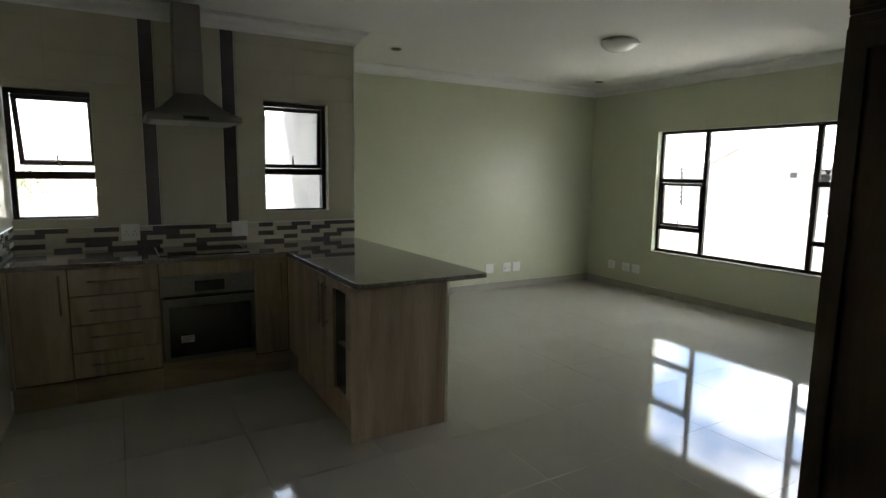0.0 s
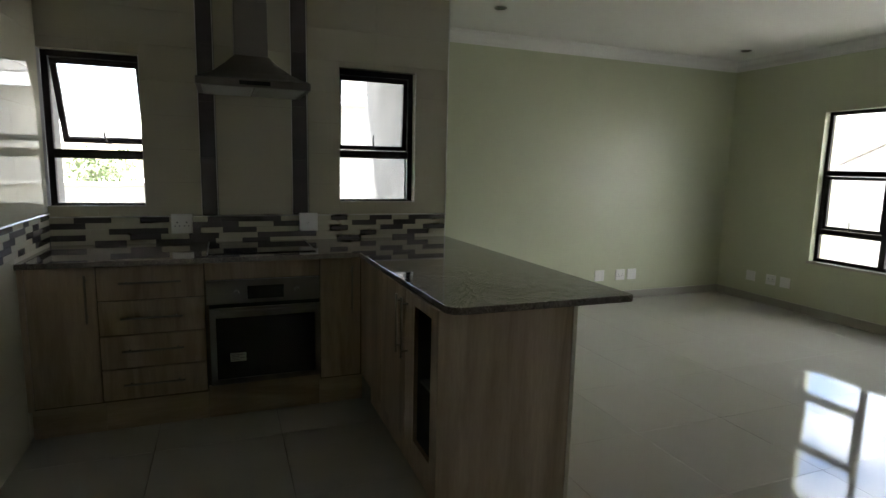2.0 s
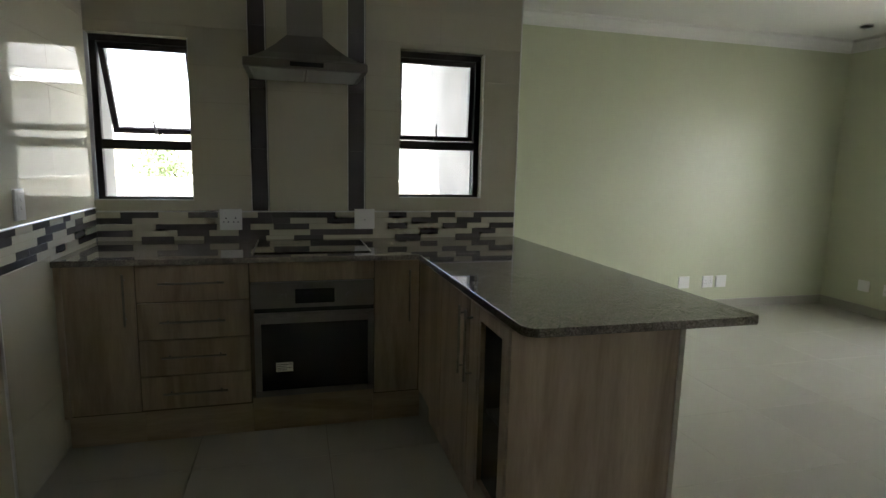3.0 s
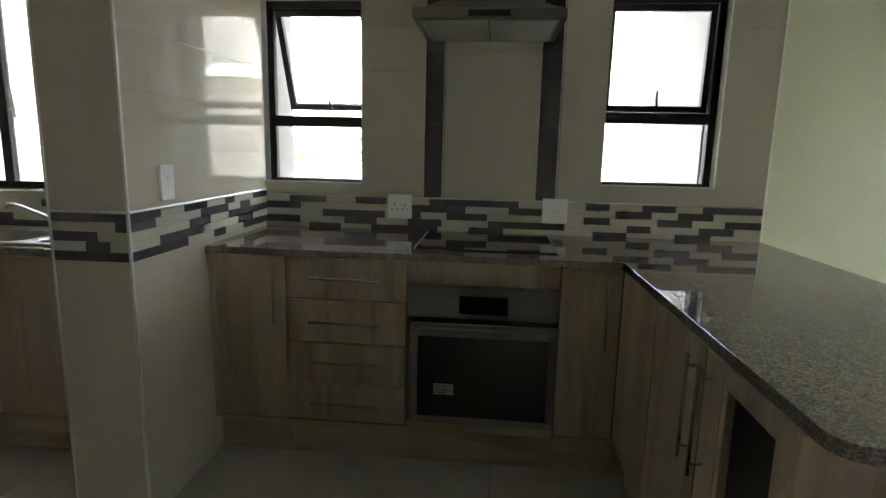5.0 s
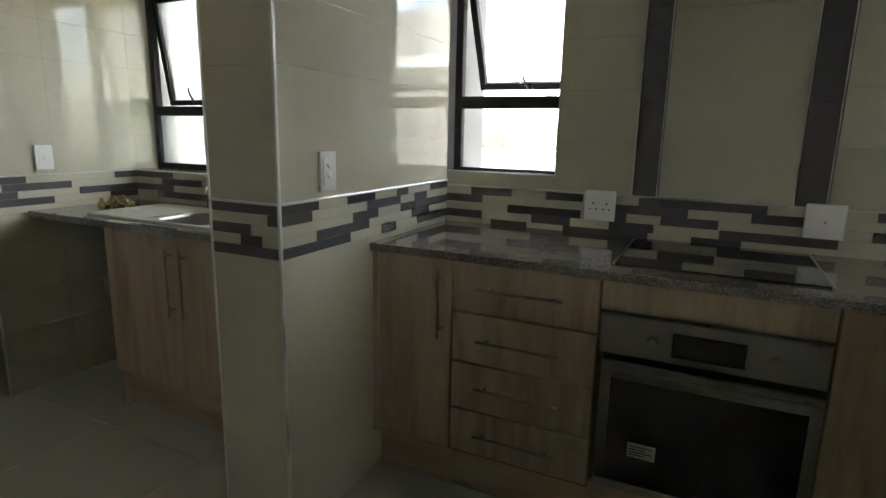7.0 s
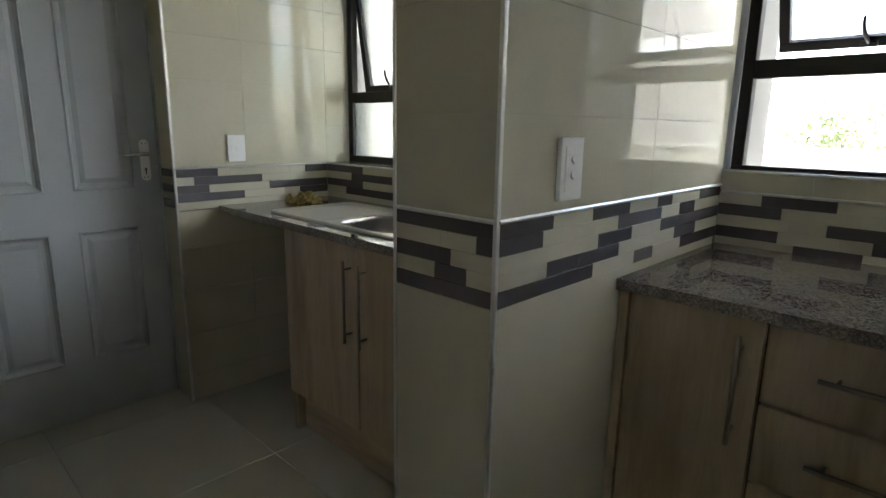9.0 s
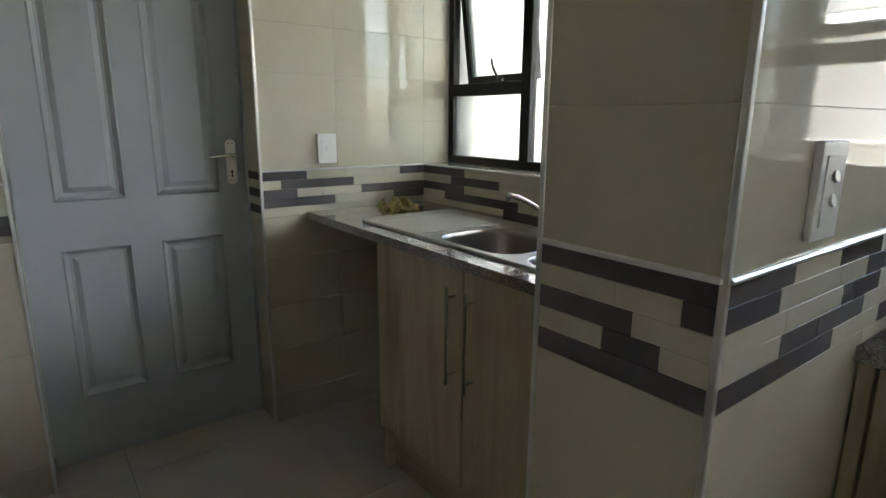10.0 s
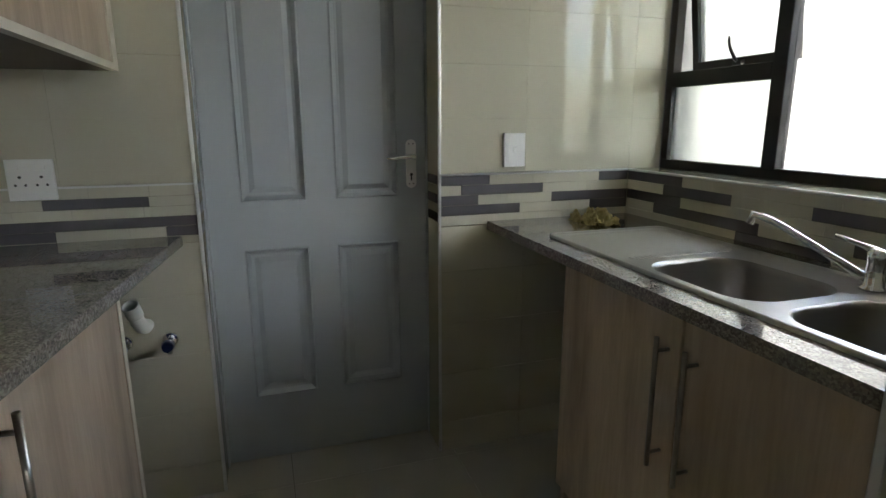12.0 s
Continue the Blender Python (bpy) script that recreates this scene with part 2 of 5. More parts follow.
def pose_of(ob):
    m = ob.matrix_basis.copy()
    while ob.parent:
        m = ob.parent.matrix_basis @ ob.matrix_parent_inverse @ m
        ob = ob.parent
    return m


def thing(name, base, label, category, group="", kind=""):
    e = new(name)
    e.empty_display_size = 0.1
    e.matrix_basis = pose(*base)
    return tagged(e, label, category, group, kind)


def structure(name, bm, mat, label="", category=""):
    ob = new(name, mesh_of(name, bm, mat))
    return tagged(ob, label, category, kind="structure")


def wall_bm(axis, inner, outer, u0, u1, z0, z1, holes=()):
    """A wall along x (axis 'x', inner and outer are y) or along y, with openings (u0, u1, z0, z1) cut through it."""
    us = sorted({u0, u1, *[c for h in holes for c in h[:2]]})
    zs = sorted({z0, z1, *[c for h in holes for c in h[2:]]})
    solid = {}
    for i in range(len(us) - 1):
        for k in range(len(zs) - 1):
            cu, cz = (us[i] + us[i + 1]) / 2, (zs[k] + zs[k + 1]) / 2
            solid[i, k] = not any(h[0] < cu < h[1] and h[2] < cz < h[3] for h in holes)
    bm = bmesh.new()

    def v(u, w, z):
        return bm.verts.new((u, w, z) if axis == "x" else (w, u, z))
    for (i, k), on in solid.items():
        if not on:
            continue
        a, b, c, d = us[i], us[i + 1], zs[k], zs[k + 1]
        for w in (inner, outer):
            bm.faces.new([v(a, w, c), v(b, w, c), v(b, w, d), v(a, w, d)])
        for di, dk, q in ((-1, 0, ((a, c), (a, d))), (1, 0, ((b, c), (b, d))), (0, -1, ((a, c), (b, c))), (0, 1, ((a, d), (b, d)))):
            if not solid.get((i + di, k + dk), False):
                (p, r), (s, t) = q
                bm.faces.new([v(p, inner, r), v(s, inner, t), v(s, outer, t), v(p, outer, r)])
    bmesh.ops.remove_doubles(bm, verts=bm.verts, dist=1e-5)
    return bm


def sweep_bm(path, profile, closed=False):
    """Sweeps a profile of (inset, height) along a floor path whose room lies to the right of the way it runs."""
    n = len(path)
    bm = bmesh.new()
    rings = []
    for i, p in enumerate(path):
        p = Vector(p)
        d0 = (p - Vector(path[i - 1])).normalized() if i > 0 else None
        d1 = (Vector(path[i + 1]) - p).normalized() if i < n - 1 else None
        d0, d1 = d0 or d1, d1 or d0
        n0, n1 = Vector((d0.y, -d0.x)), Vector((d1.y, -d1.x))
        m = (n0 + n1) / (1 + n0.dot(n1))
        rings.append([bm.verts.new((p.x + m.x * a, p.y + m.y * a, z)) for a, z in profile])
    for a, b in zip(rings, rings[1:]):
        for k in range(len(profile)):
            j = (k + 1) % len(profile)
            bm.faces.new((a[k], a[j], b[j], b[k]))
    bm.faces.new(rings[0])
    bm.faces.new(list(reversed(rings[-1])))
    return bm


# ---- plan ----
CEIL = 2.63
Y_STOVE, X_STUB, X_STUB_W, Y_STUB = 4.595, -0.535, -0.806, 3.503
X_END, Y_LIV, X_EAST, Y_SOUTH = 1.88, 5.785, 5.857, -1.9
X_SCUL, Y_SCUL, Y_SCUL_S, X_KIT_W = -2.40, 4.42, 2.215, -0.95
T = 0.008  # tile and bed thickness on the tiled walls
W1 = (-0.535, -0.043, 1.134, 2.0)
W2 = (1.12, 1.64, 1.157, 2.025)
W0 = (-2.40, -0.98, 1.06, 2.03)
LW = (2.64, 4.698, 0.545, 2.01)
# opening added out of view, to light the kitchen from the south-east
ADDED_WIN = (-1.35, -0.5, 0.7, 2.0)
DOOR = (2.887, 3.657, 0.0, 2.06)

structure("floor", box(-2.9, 6.1, -3.5, 6.05, -0.25, -0.012), GROUT_DARK, "grey grout bed under polished cream floor tiles", "floor")
structure("ceiling", box(-2.9, 6.1, -3.5, 6.05, CEIL, CEIL + 0.12), WHITE, "plain white painted plasterboard ceiling", "ceiling")
structure("wall_stove", wall_bm("x", Y_STOVE + T, 4.825, X_STUB_W, 1.65, -0.2, CEIL, [(W1[0] - T, W1[1] + T, W1[2] - T, W1[3] + T), (W2[0] - T, W2[1] + T, W2[2] - T, W2[3] + T)]), RENDER_GREY, "plastered kitchen wall behind cream gloss tiles", "wall")
structure("wall_return", box(1.65, X_END, Y_STOVE + T, Y_LIV + 0.23, -0.2, CEIL), PAINT, "short olive cream painted return wall", "wall")
structure("wall_return_outside", box(1.638, 1.65, 4.825, Y_LIV + 0.23, -0.2, CEIL), RENDER_GREY, "raw grey cement rendered outer wall face", "wall")
structure("wall_pier_outside", box(-0.80, -0.548, 4.826, 5.04, -0.2, CEIL), RENDER_GREY, "raw grey cement rendered pier outside the window", "wall")
# jamb added out of direct view, to trim window_1's reflection in the stub tiles
structure("wall_jamb_outside", box(-0.033, 0.22, 4.826, 5.0, -0.2, CEIL), RENDER_GREY, "added raw cement rendered jamb that narrows the window's reflection", "wall")
# eaves out of view, added to keep sun and high sky off the windows
structure("added_eaves", add_box(add_box(box(-3.3, 1.0, 4.83, 5.35, CEIL + 0.1, CEIL + 0.2), -3.3, 6.3, -2.6, 4.83, CEIL + 0.121, CEIL + 0.221), 1.0, 6.3, 4.83, 6.3, CEIL + 0.121, CEIL + 0.221), WHITE, "added unseen white eaves that keep sun off the outer walls", "roof")
structure("wall_north", box(X_END, 6.09, Y_LIV, Y_LIV + 0.23, -0.2, CEIL), PAINT, "olive cream painted living room wall", "wall")
structure("wall_east", wall_bm("y", X_EAST, 6.09, Y_SOUTH, Y_LIV, -0.2, CEIL, [LW, ADDED_WIN]), PAINT, "olive cream painted wall with a wide window", "wall")
structure("wall_south", wall_bm("x", Y_SOUTH, Y_SOUTH - 0.23, -1.18, 6.09, -0.2, CEIL, []), PAINT, "olive cream painted closing wall", "wall")
structure("wall_kitchen_west", box(-1.18, X_KIT_W, Y_SOUTH, Y_SCUL_S - T, -0.2, CEIL), PAINT, "olive cream painted closing wall of kitchen", "wall")
structure("wall_stub", box(X_STUB_W + T, X_STUB - T, Y_STUB + T, Y_STOVE + T, -0.2, CEIL), GROUT, "tiled stub wall between stove and scullery", "wall")
structure("wall_scullery_north", wall_bm("x", Y_SCUL + T, 4.72, X_SCUL - 0.23, X_STUB_W + T, -0.2, CEIL, [(W0[0] - T, W0[1] + T, W0[2] - T, W0[3] + T)]), RENDER_GREY, "tiled scullery wall with a window over the sink", "wall")
structure("wall_scullery_west", wall_bm("y", X_SCUL - T, X_SCUL - 0.23, Y_SCUL_S - 0.23, Y_SCUL + T, -0.2, CEIL, [(DOOR[0] - T, DOOR[1] + T, -0.2, DOOR[3] + T)]), GROUT, "tiled scullery wall with a panelled door", "wall")
structure("wall_scullery_south", box(X_SCUL - T, X_KIT_W, Y_SCUL_S - 0.23, Y_SCUL_S - T, -0.2, CEIL), GROUT, "tiled scullery wall behind the short worktop", "wall")
structure("wall_behind_door", box(-2.72, -2.675, 2.5, 4.0, -0.2, CEIL), PAINT, "plain wall beyond the closed door", "wall")

COVE = [(0.0, CEIL - 0.105), (0.012, CEIL - 0.105), (0.016, CEIL - 0.092), (0.03, CEIL - 0.08), (0.045, CEIL - 0.05), (0.075, CEIL - 0.028), (0.088, CEIL - 0.022), (0.092, CEIL - 0.008), (0.104, CEIL - 0.006), (0.104, CEIL - 0.0005), (0.0, CEIL - 0.0005)]
structure("cornice", sweep_bm([(X_STUB, Y_STUB), (X_STUB, Y_STOVE), (X_END, Y_STOVE), (X_END, Y_LIV), (X_EAST, Y_LIV), (X_EAST, Y_SOUTH), (X_KIT_W, Y_SOUTH), (X_KIT_W, Y_SCUL_S)], COVE), CORNICE, "white coved plaster cornice under the ceiling", "cornice")
SKIRT = [(0.0, 0.0), (0.012, 0.0), (0.012, 0.082), (0.009, 0.088), (0.0, 0.088)]
structure("skirting", sweep_bm([(X_END, Y_STOVE + 0.01), (X_END, Y_LIV), (X_EAST, Y_LIV), (X_EAST, Y_SOUTH), (X_KIT_W, Y_SOUTH), (X_KIT_W, Y_SCUL_S)], SKIRT), SKIRT_TILE, "cream porcelain tile skirting along the walls", "skirting")


# ---- windows ----
def fr(bm, axis, w0, w1, u0, u1, z0, z1, bevel=0.002):
    if axis == "x":
        add_box(bm, u0, u1, w0, w1, z0, z1, bevel, 1)
    else:
        add_box(bm, w0, w1, u0, u1, z0, z1, bevel, 1)


def sash_ring(axis, w0, w1, u0, u1, z0, z1, t):
    bm = bmesh.new()
    fr(bm, axis, w0, w1, u0, u1, z0, z0 + t)
    fr(bm, axis, w0, w1, u0, u1, z1 - t, z1)
    fr(bm, axis, w0, w1, u0, u0 + t, z0 + t, z1 - t)
    fr(bm, axis, w0, w1, u1 - t, u1, z0 + t, z1 - t)
    return bm


def pane_bm(axis, w, u0, u1, z0, z1):
    bm = bmesh.new()
    fr(bm, axis, w - 0.002, w + 0.002, u0, u1, z0, z1, 0)
    return bm


def turn_mesh(ob, pivot, axis, angle):
    """Turns the mesh of a part about a line through pivot."""
    m = Matrix.Translation(pivot) @ Matrix.Rotation(radians(angle), 4, axis) @ Matrix.Translation(-Vector(pivot))
    ob.data.transform(m)



def window(name, axis, depth, u0, u1, z0, z1, columns, outward, label, glass=GLASS):
    """columns: (u0, u1, rows), a row being (z0, z1, kind); kinds: 'fixed' glass or a top-hung 'sash' with its opening angle."""
    sign = 1 if outward > 0 else -1
    base = ((u0 + u1) / 2, depth, z0) if axis == "x" else (depth, (u0 + u1) / 2, z0)
    root = thing(name, base, label, "window", kind="structure")
    root_parts = sash_ring(axis, depth, depth + 0.038 * sign, u0, u1, z0, z1, 0.034)
    frame_ob = part("window_frame", root_parts, FRAME, root)
    for n, (a, b, rows) in enumerate(columns):
        if n:
            bm = bmesh.new()
            fr(bm, axis, depth - 0.003 * sign, depth + 0.039 * sign, a - 0.026, a + 0.026, z0 + 0.03, z1 - 0.03)
            part("mullion", bm, FRAME, root)
        lo, hi = (a + 0.026 if n else a + 0.034), (b - 0.026 if n < len(columns) - 1 else b - 0.034)
        for k, (c, d, kind) in enumerate(rows):
            if k:
                bm = bmesh.new()
                fr(bm, axis, depth - 0.003 * sign, depth + 0.0385 * sign, lo, hi, c - 0.026, c + 0.026)
                part("transom", bm, FRAME, root)
            zl, zh = (c + 0.026 if k else c + 0.034), (d - 0.026 if k < len(rows) - 1 else d - 0.034)
            if kind == "fixed":
                p = part("pane", pane_bm(axis, depth + 0.022 * sign, lo, hi, zl, zh), glass if not n else GLASS, root)
                p.visible_shadow = False
                continue
            g = 0.003
            ring = part("sash", sash_ring(axis, depth + 0.004 * sign, depth + 0.04 * sign, lo + g, hi - g, zl + g, zh - g, 0.03), FRAME, root)
            p = part("pane", pane_bm(axis, depth + 0.022 * sign, lo + 0.03, hi - 0.03, zl + 0.03, zh - 0.03), glass if not n else GLASS, ring)
            p.visible_shadow = False
            # curved peg stay standing on the bottom rail
            mid = lo + (hi - lo) * 0.52
            bm = bmesh.new()
            pts = []
            for s in range(7):
                f = s / 6
                u, w, z = mid - 0.012 * math.sin(f * 2.2), depth - (0.012 + 0.02 * math.sin(f * 1.6)) * sign, zl + 0.02 + 0.085 * f
                pts.append((u, w, z) if axis == "x" else (w, u, z))
            add_tube(bm, pts, [0.005, 0.006, 0.006, 0.006, 0.005, 0.005, 0.003], 8)
            bb = bmesh.new()
            fr(bb, axis, depth - 0.014 * sign, depth + 0.004 * sign, mid - 0.02, mid + 0.02, zl + 0.008, zl + 0.024, 0.002)
            pour(bb, bm)
            stay = part("peg_stay", bm, BLACK, ring)
            if kind:
                piv = (0, depth + 0.02 * sign, zh) if axis == "x" else (depth + 0.02 * sign, 0, zh)
                for o in (ring, p, stay):
                    turn_mesh(o, Vector(piv), "X" if axis == "x" else "Y", kind * sign * (1 if axis == "x" else -1))
    return root


WX = 4.655
# the tiled reveals lap over the outer edge of these two frames
w1_right, w1_foot = W1[1] + 0.042, W1[2] - 0.022
window("window_1", "x", WX, W1[0] + 0.002, w1_right, w1_foot, W1[3], [(W1[0] + 0.002, w1_right, [(w1_foot, 1.43, "fixed"), (1.43, W1[3], 24)])], 1, "dark bronze aluminium window, its top sash pushed open")
w2_left, w2_foot = W2[0] - 0.042, W2[2] - 0.022
window("window_2", "x", WX, w2_left, W2[1], w2_foot, W2[3], [(w2_left, W2[1], [(w2_foot, 1.474, "fixed"), (1.474, W2[3], 3)])], 1, "narrow dark bronze aluminium window with a shut top sash")
window("window_3", "x", 4.56, W0[0] + 0.002, W0[1], W0[2], W0[3], [(W0[0] + 0.002, -1.90, [(W0[2], 1.385, "fixed"), (1.385, W0[3], 8)]), (-1.90, W0[1], [(W0[2], W0[3], "fixed")])], 1, "wide dark bronze scullery window, one top sash open", DUSTY)
window("window_4", "y", 5.925, LW[0], LW[1], LW[2], LW[3], [(LW[0], 2.88, [(LW[2], 0.845, "fixed"), (0.845, 1.42, "fixed"), (1.42, LW[3], "fixed")]), (2.88, 4.072, [(LW[2], LW[3], "fixed")]), (4.072, LW[1], [(LW[2], 0.845, "fixed"), (0.845, 1.42, 1), (1.42, LW[3], "fixed")])], 1, "wide dark bronze living room window with side lights")
# unseen window made up as a fill light for the fronts facing south
window("added_window", "y", 5.925, ADDED_WIN[0], ADDED_WIN[1], ADDED_WIN[2], ADDED_WIN[3], [(ADDED_WIN[0], -0.92, [(ADDED_WIN[2], ADDED_WIN[3], "fixed")]), (-0.92, ADDED_WIN[1], [(ADDED_WIN[2], ADDED_WIN[3], "fixed")])], 1, "added unseen bronze window that brightens the kitchen, two fixed panes")
structure("window_sill_living", box(X_EAST - 0.012, 5.925, LW[0] - 0.02, LW[1] + 0.02, LW[2] - 0.022, LW[2] + 0.002, 0.004), FLOOR_TILE, "cream tiled inner sill of living room window", "sill")

# ---- kitchen run under the stove wall ----
TOP, UNDER = 0.906, 0.878
YF, XP = 3.975, 1.12  # faces of the doors


def bar_handle(root, a, b, out, r=0.0052):
    """A round bar handle from a to b, standing off along the vector out."""
    a, b, out = Vector(a), Vector(b), Vector(out)
    bm = add_cyl(bmesh.new(), a + out, b + out, r, seg=14)
    d = (b - a).normalized()
    for p in (a + d * 0.03, b - d * 0.03):
        add_cyl(bm, p, p + out, r * 0.75, seg=10)
    return part("handle", bm, HANDLE, root, "brushed steel bar handle")


def base_unit(name, x0, x1, label, y0=YF, y1=4.58, plinth=True):
    root = thing(name, ((x0 + x1) / 2, (y0 + y1) / 2, 0), label, "cabinet", "base cabinets of the kitchen")
    part("body", box(x0 + 0.001, x1 - 0.001, y0 + 0.02, y1, 0.165, UNDER - 0.001), CARCASS, root)
    if plinth:
        part("plinth", box(x0 + 0.001, x1 - 0.001, y0 + 0.055, y0 + 0.075, 0.0, 0.164), WOOD_H, root)
    return root


G = 0.0034
u = base_unit("base_cabinet", X_STUB + 0.004, -0.21, "pale oak base cabinet with one door beside the stub wall")
part("filler", box(X_STUB + 0.004, -0.507, YF - 0.001, YF + 0.02, 0.166, UNDER - 0.002, 0.001, 1), WOOD, u)
d = part("door", box(-0.505 + G, -0.21 - G, YF, YF + 0.018, 0.178, UNDER - 0.003, 0.0015, 1), WOOD, u)
bar_handle(d, (-0.252, YF, 0.60), (-0.252, YF, 0.842), (0, -0.03, 0))

u = base_unit("drawer_cabinet", -0.21, 0.284, "pale oak cabinet with four drawers under the granite worktop")
for z0, z1, hz in ((0.178, 0.344, 0.264), (0.344, 0.52, 0.441), (0.52, 0.70, 0.611), (0.70, UNDER - 0.002, 0.793)):
    d = part("drawer_front", box(-0.21 + G, 0.284 - G, YF, YF + 0.018, z0 + G, z1 - G, 0.0015, 1), WOOD, u)
    bar_handle(d, (-0.108, YF, hz), (0.175, YF, hz), (0, -0.03, 0))

u = base_unit("oven_cabinet", 0.284, 0.885, "pale oak housing around the built-in oven")
part("top_panel", box(0.284 + G, 0.885 - G, YF, YF + 0.018, 0.784, UNDER - 0.003, 0.0015, 1), WOOD, u)
part("bottom_panel", box(0.284 + G, 0.885 - G, YF, YF + 0.018, 0.166, 0.20, 0.0015, 1), WOOD_H, u)

u = base_unit("corner_cabinet", 0.885, XP + 0.02, "pale oak blind corner cabinet beside the oven", y0=YF)
part("door", box(0.885 + G, XP - 0.004, YF, YF + 0.018, 0.178, UNDER - 0.003, 0.0015, 1), WOOD, u)
bar_handle(u, (1.062, YF, 0.56), (1.062, YF, 0.83), (0, -0.03, 0))

# ---- built-in oven ----
ov = thing("built_in_oven", (0.584, 4.2, 0.2), "stainless steel built-in oven with a black glass door", "oven")
part("body", box(0.30, 0.87, YF + 0.022, 4.5, 0.21, 0.77), BLACK, ov)
part("control_panel", box(0.29, 0.88, YF - 0.012, YF + 0.021, 0.652, 0.779, 0.004, 2), STEEL, ov)
part("display", box(0.496, 0.685, YF - 0.0145, YF - 0.0125, 0.674, 0.746, 0.0008, 1), BLACK_GLASS, ov, "black glass clock display")
for kx in (0.441, 0.757):
    bm = add_cyl(bmesh.new(), (kx, YF - 0.012, 0.71), (kx, YF - 0.016, 0.71), 0.019, 0.019, 24)
    add_cyl(bm, (kx, YF - 0.016, 0.71), (kx, YF - 0.026, 0.71), 0.0145, 0.013, 24)
    part("knob", bm, STEEL, ov, "push-in steel knob")
dr = part("door", box(0.302, 0.882, YF - 0.014, YF + 0.012, 0.205, 0.235, 0.002, 1), STEEL, ov, "stainless steel oven door")
part("door_top", box(0.302, 0.882, YF - 0.014, YF + 0.012, 0.598, 0.628, 0.002, 1), STEEL, dr)
part("door_stile", box(0.302, 0.332, YF - 0.014, YF + 0.012, 0.2352, 0.5978, 0.002, 1), STEEL, dr)
part("door_stile", box(0.852, 0.882, YF - 0.014, YF + 0.012, 0.2352, 0.5978, 0.002, 1), STEEL, dr)
bm = box(0.333, 0.851, YF - 0.013, YF + 0.010, 0.576, 0.597)
part("door_rail", bm, STEEL, dr)
part("door_glass", box(0.333, 0.851, YF - 0.011, YF + 0.009, 0.236, 0.575), BLACK_GLASS, dr, "black oven door glass")
bm = box(0.315, 0.869, YF - 0.052, YF - 0.040, 0.606, 0.622, 0.005, 2)
for hx in (0.345, 0.84):
    add_box(bm, hx - 0.01, hx + 0.01, YF - 0.042, YF - 0.013, 0.606, 0.62)
part("handle", bm, STEEL, dr, "flat steel oven door handle")
# black strip stands in for the shade in the gap over the door
part("gap_shade_strip", box(0.304, 0.88, YF, YF + 0.018, 0.629, 0.651), BLACK, ov)
st = part("energy_label", box(0.40, 0.481, YF - 0.0125, YF - 0.0112, 0.331, 0.378), LABEL, dr, "small grey paper label stuck on the glass")
bm = bmesh.new()
for k in range(4):
    add_box(bm, 0.406, 0.45 if k % 2 else 0.472, YF - 0.0132, YF - 0.0126, 0.366 - k * 0.009, 0.369 - k * 0.009)
part("print_line", bm, BLACK, st)

# ---- worktop: L of granite ----
def slab_bm(outline, z0, z1, r=0.004):
    b = bmesh.new()
    lo = [b.verts.new((x, y, z0)) for x, y in outline]
    hi = [b.verts.new((x, y, z1)) for x, y in outline]
    n = len(outline)
    b.faces.new(list(reversed(lo)))
    b.faces.new(hi)
    for i in range(n):
        b.faces.new((lo[i], lo[(i + 1) % n], hi[(i + 1) % n], hi[i]))
    finish(b)
    sharp = [e for e in b.edges if abs(e.verts[0].co.z - e.verts[1].co.z) < 1e-6]
    bmesh.ops.bevel(b, geom=sharp, offset=r, segments=2, affect="EDGES", profile=0.5)
    return b


def arc(cx, cy, r, a0, a1, n=6):
    return [(cx + r * math.cos(radians(a0 + (a1 - a0) * i / n)), cy + r * math.sin(radians(a0 + (a1 - a0) * i / n))) for i in range(n + 1)]


RUN_TOP = [(X_STUB + 0.002, Y_STOVE - 0.002), (X_STUB + 0.002, 3.957), (1.903, 3.957), (1.882, Y_STOVE - 0.002)]
BAR_TOP = [(1.108, 3.9562)] + arc(1.128 + 0.06, 2.625 + 0.06, 0.06, 180, 270) + arc(1.942 - 0.02, 2.625 + 0.02, 0.02, 270, 360, 4) + [(1.903, 3.9562)]
wt = thing("granite_worktop", (0.7, 4.2, UNDER), "polished brown-grey granite worktop turning into a breakfast bar", "worktop")
part("slab", slab_bm(RUN_TOP, UNDER, TOP, 0.0015), GRANITE, wt)
part("bar_slab", slab_bm(BAR_TOP, UNDER, TOP, 0.0015), GRANITE, wt)

# ---- hob ----
hob = thing("ceramic_hob", (0.587, 4.3, TOP), "black glass hob with a thin steel edge set in granite", "hob")
part("glass", box(0.303, 0.872, 4.062, 4.545, TOP + 0.001, TOP + 0.006, 0.002, 1), BLACK_GLASS, hob)
for ex in (0.296, 0.873):
    part("edge_trim", box(ex, ex + 0.006, 4.058, 4.549, TOP + 0.0005, TOP + 0.0065), STEEL, hob)
ringm = material("hob_ring_print", (0.09, 0.09, 0.09), 0.2)[0]
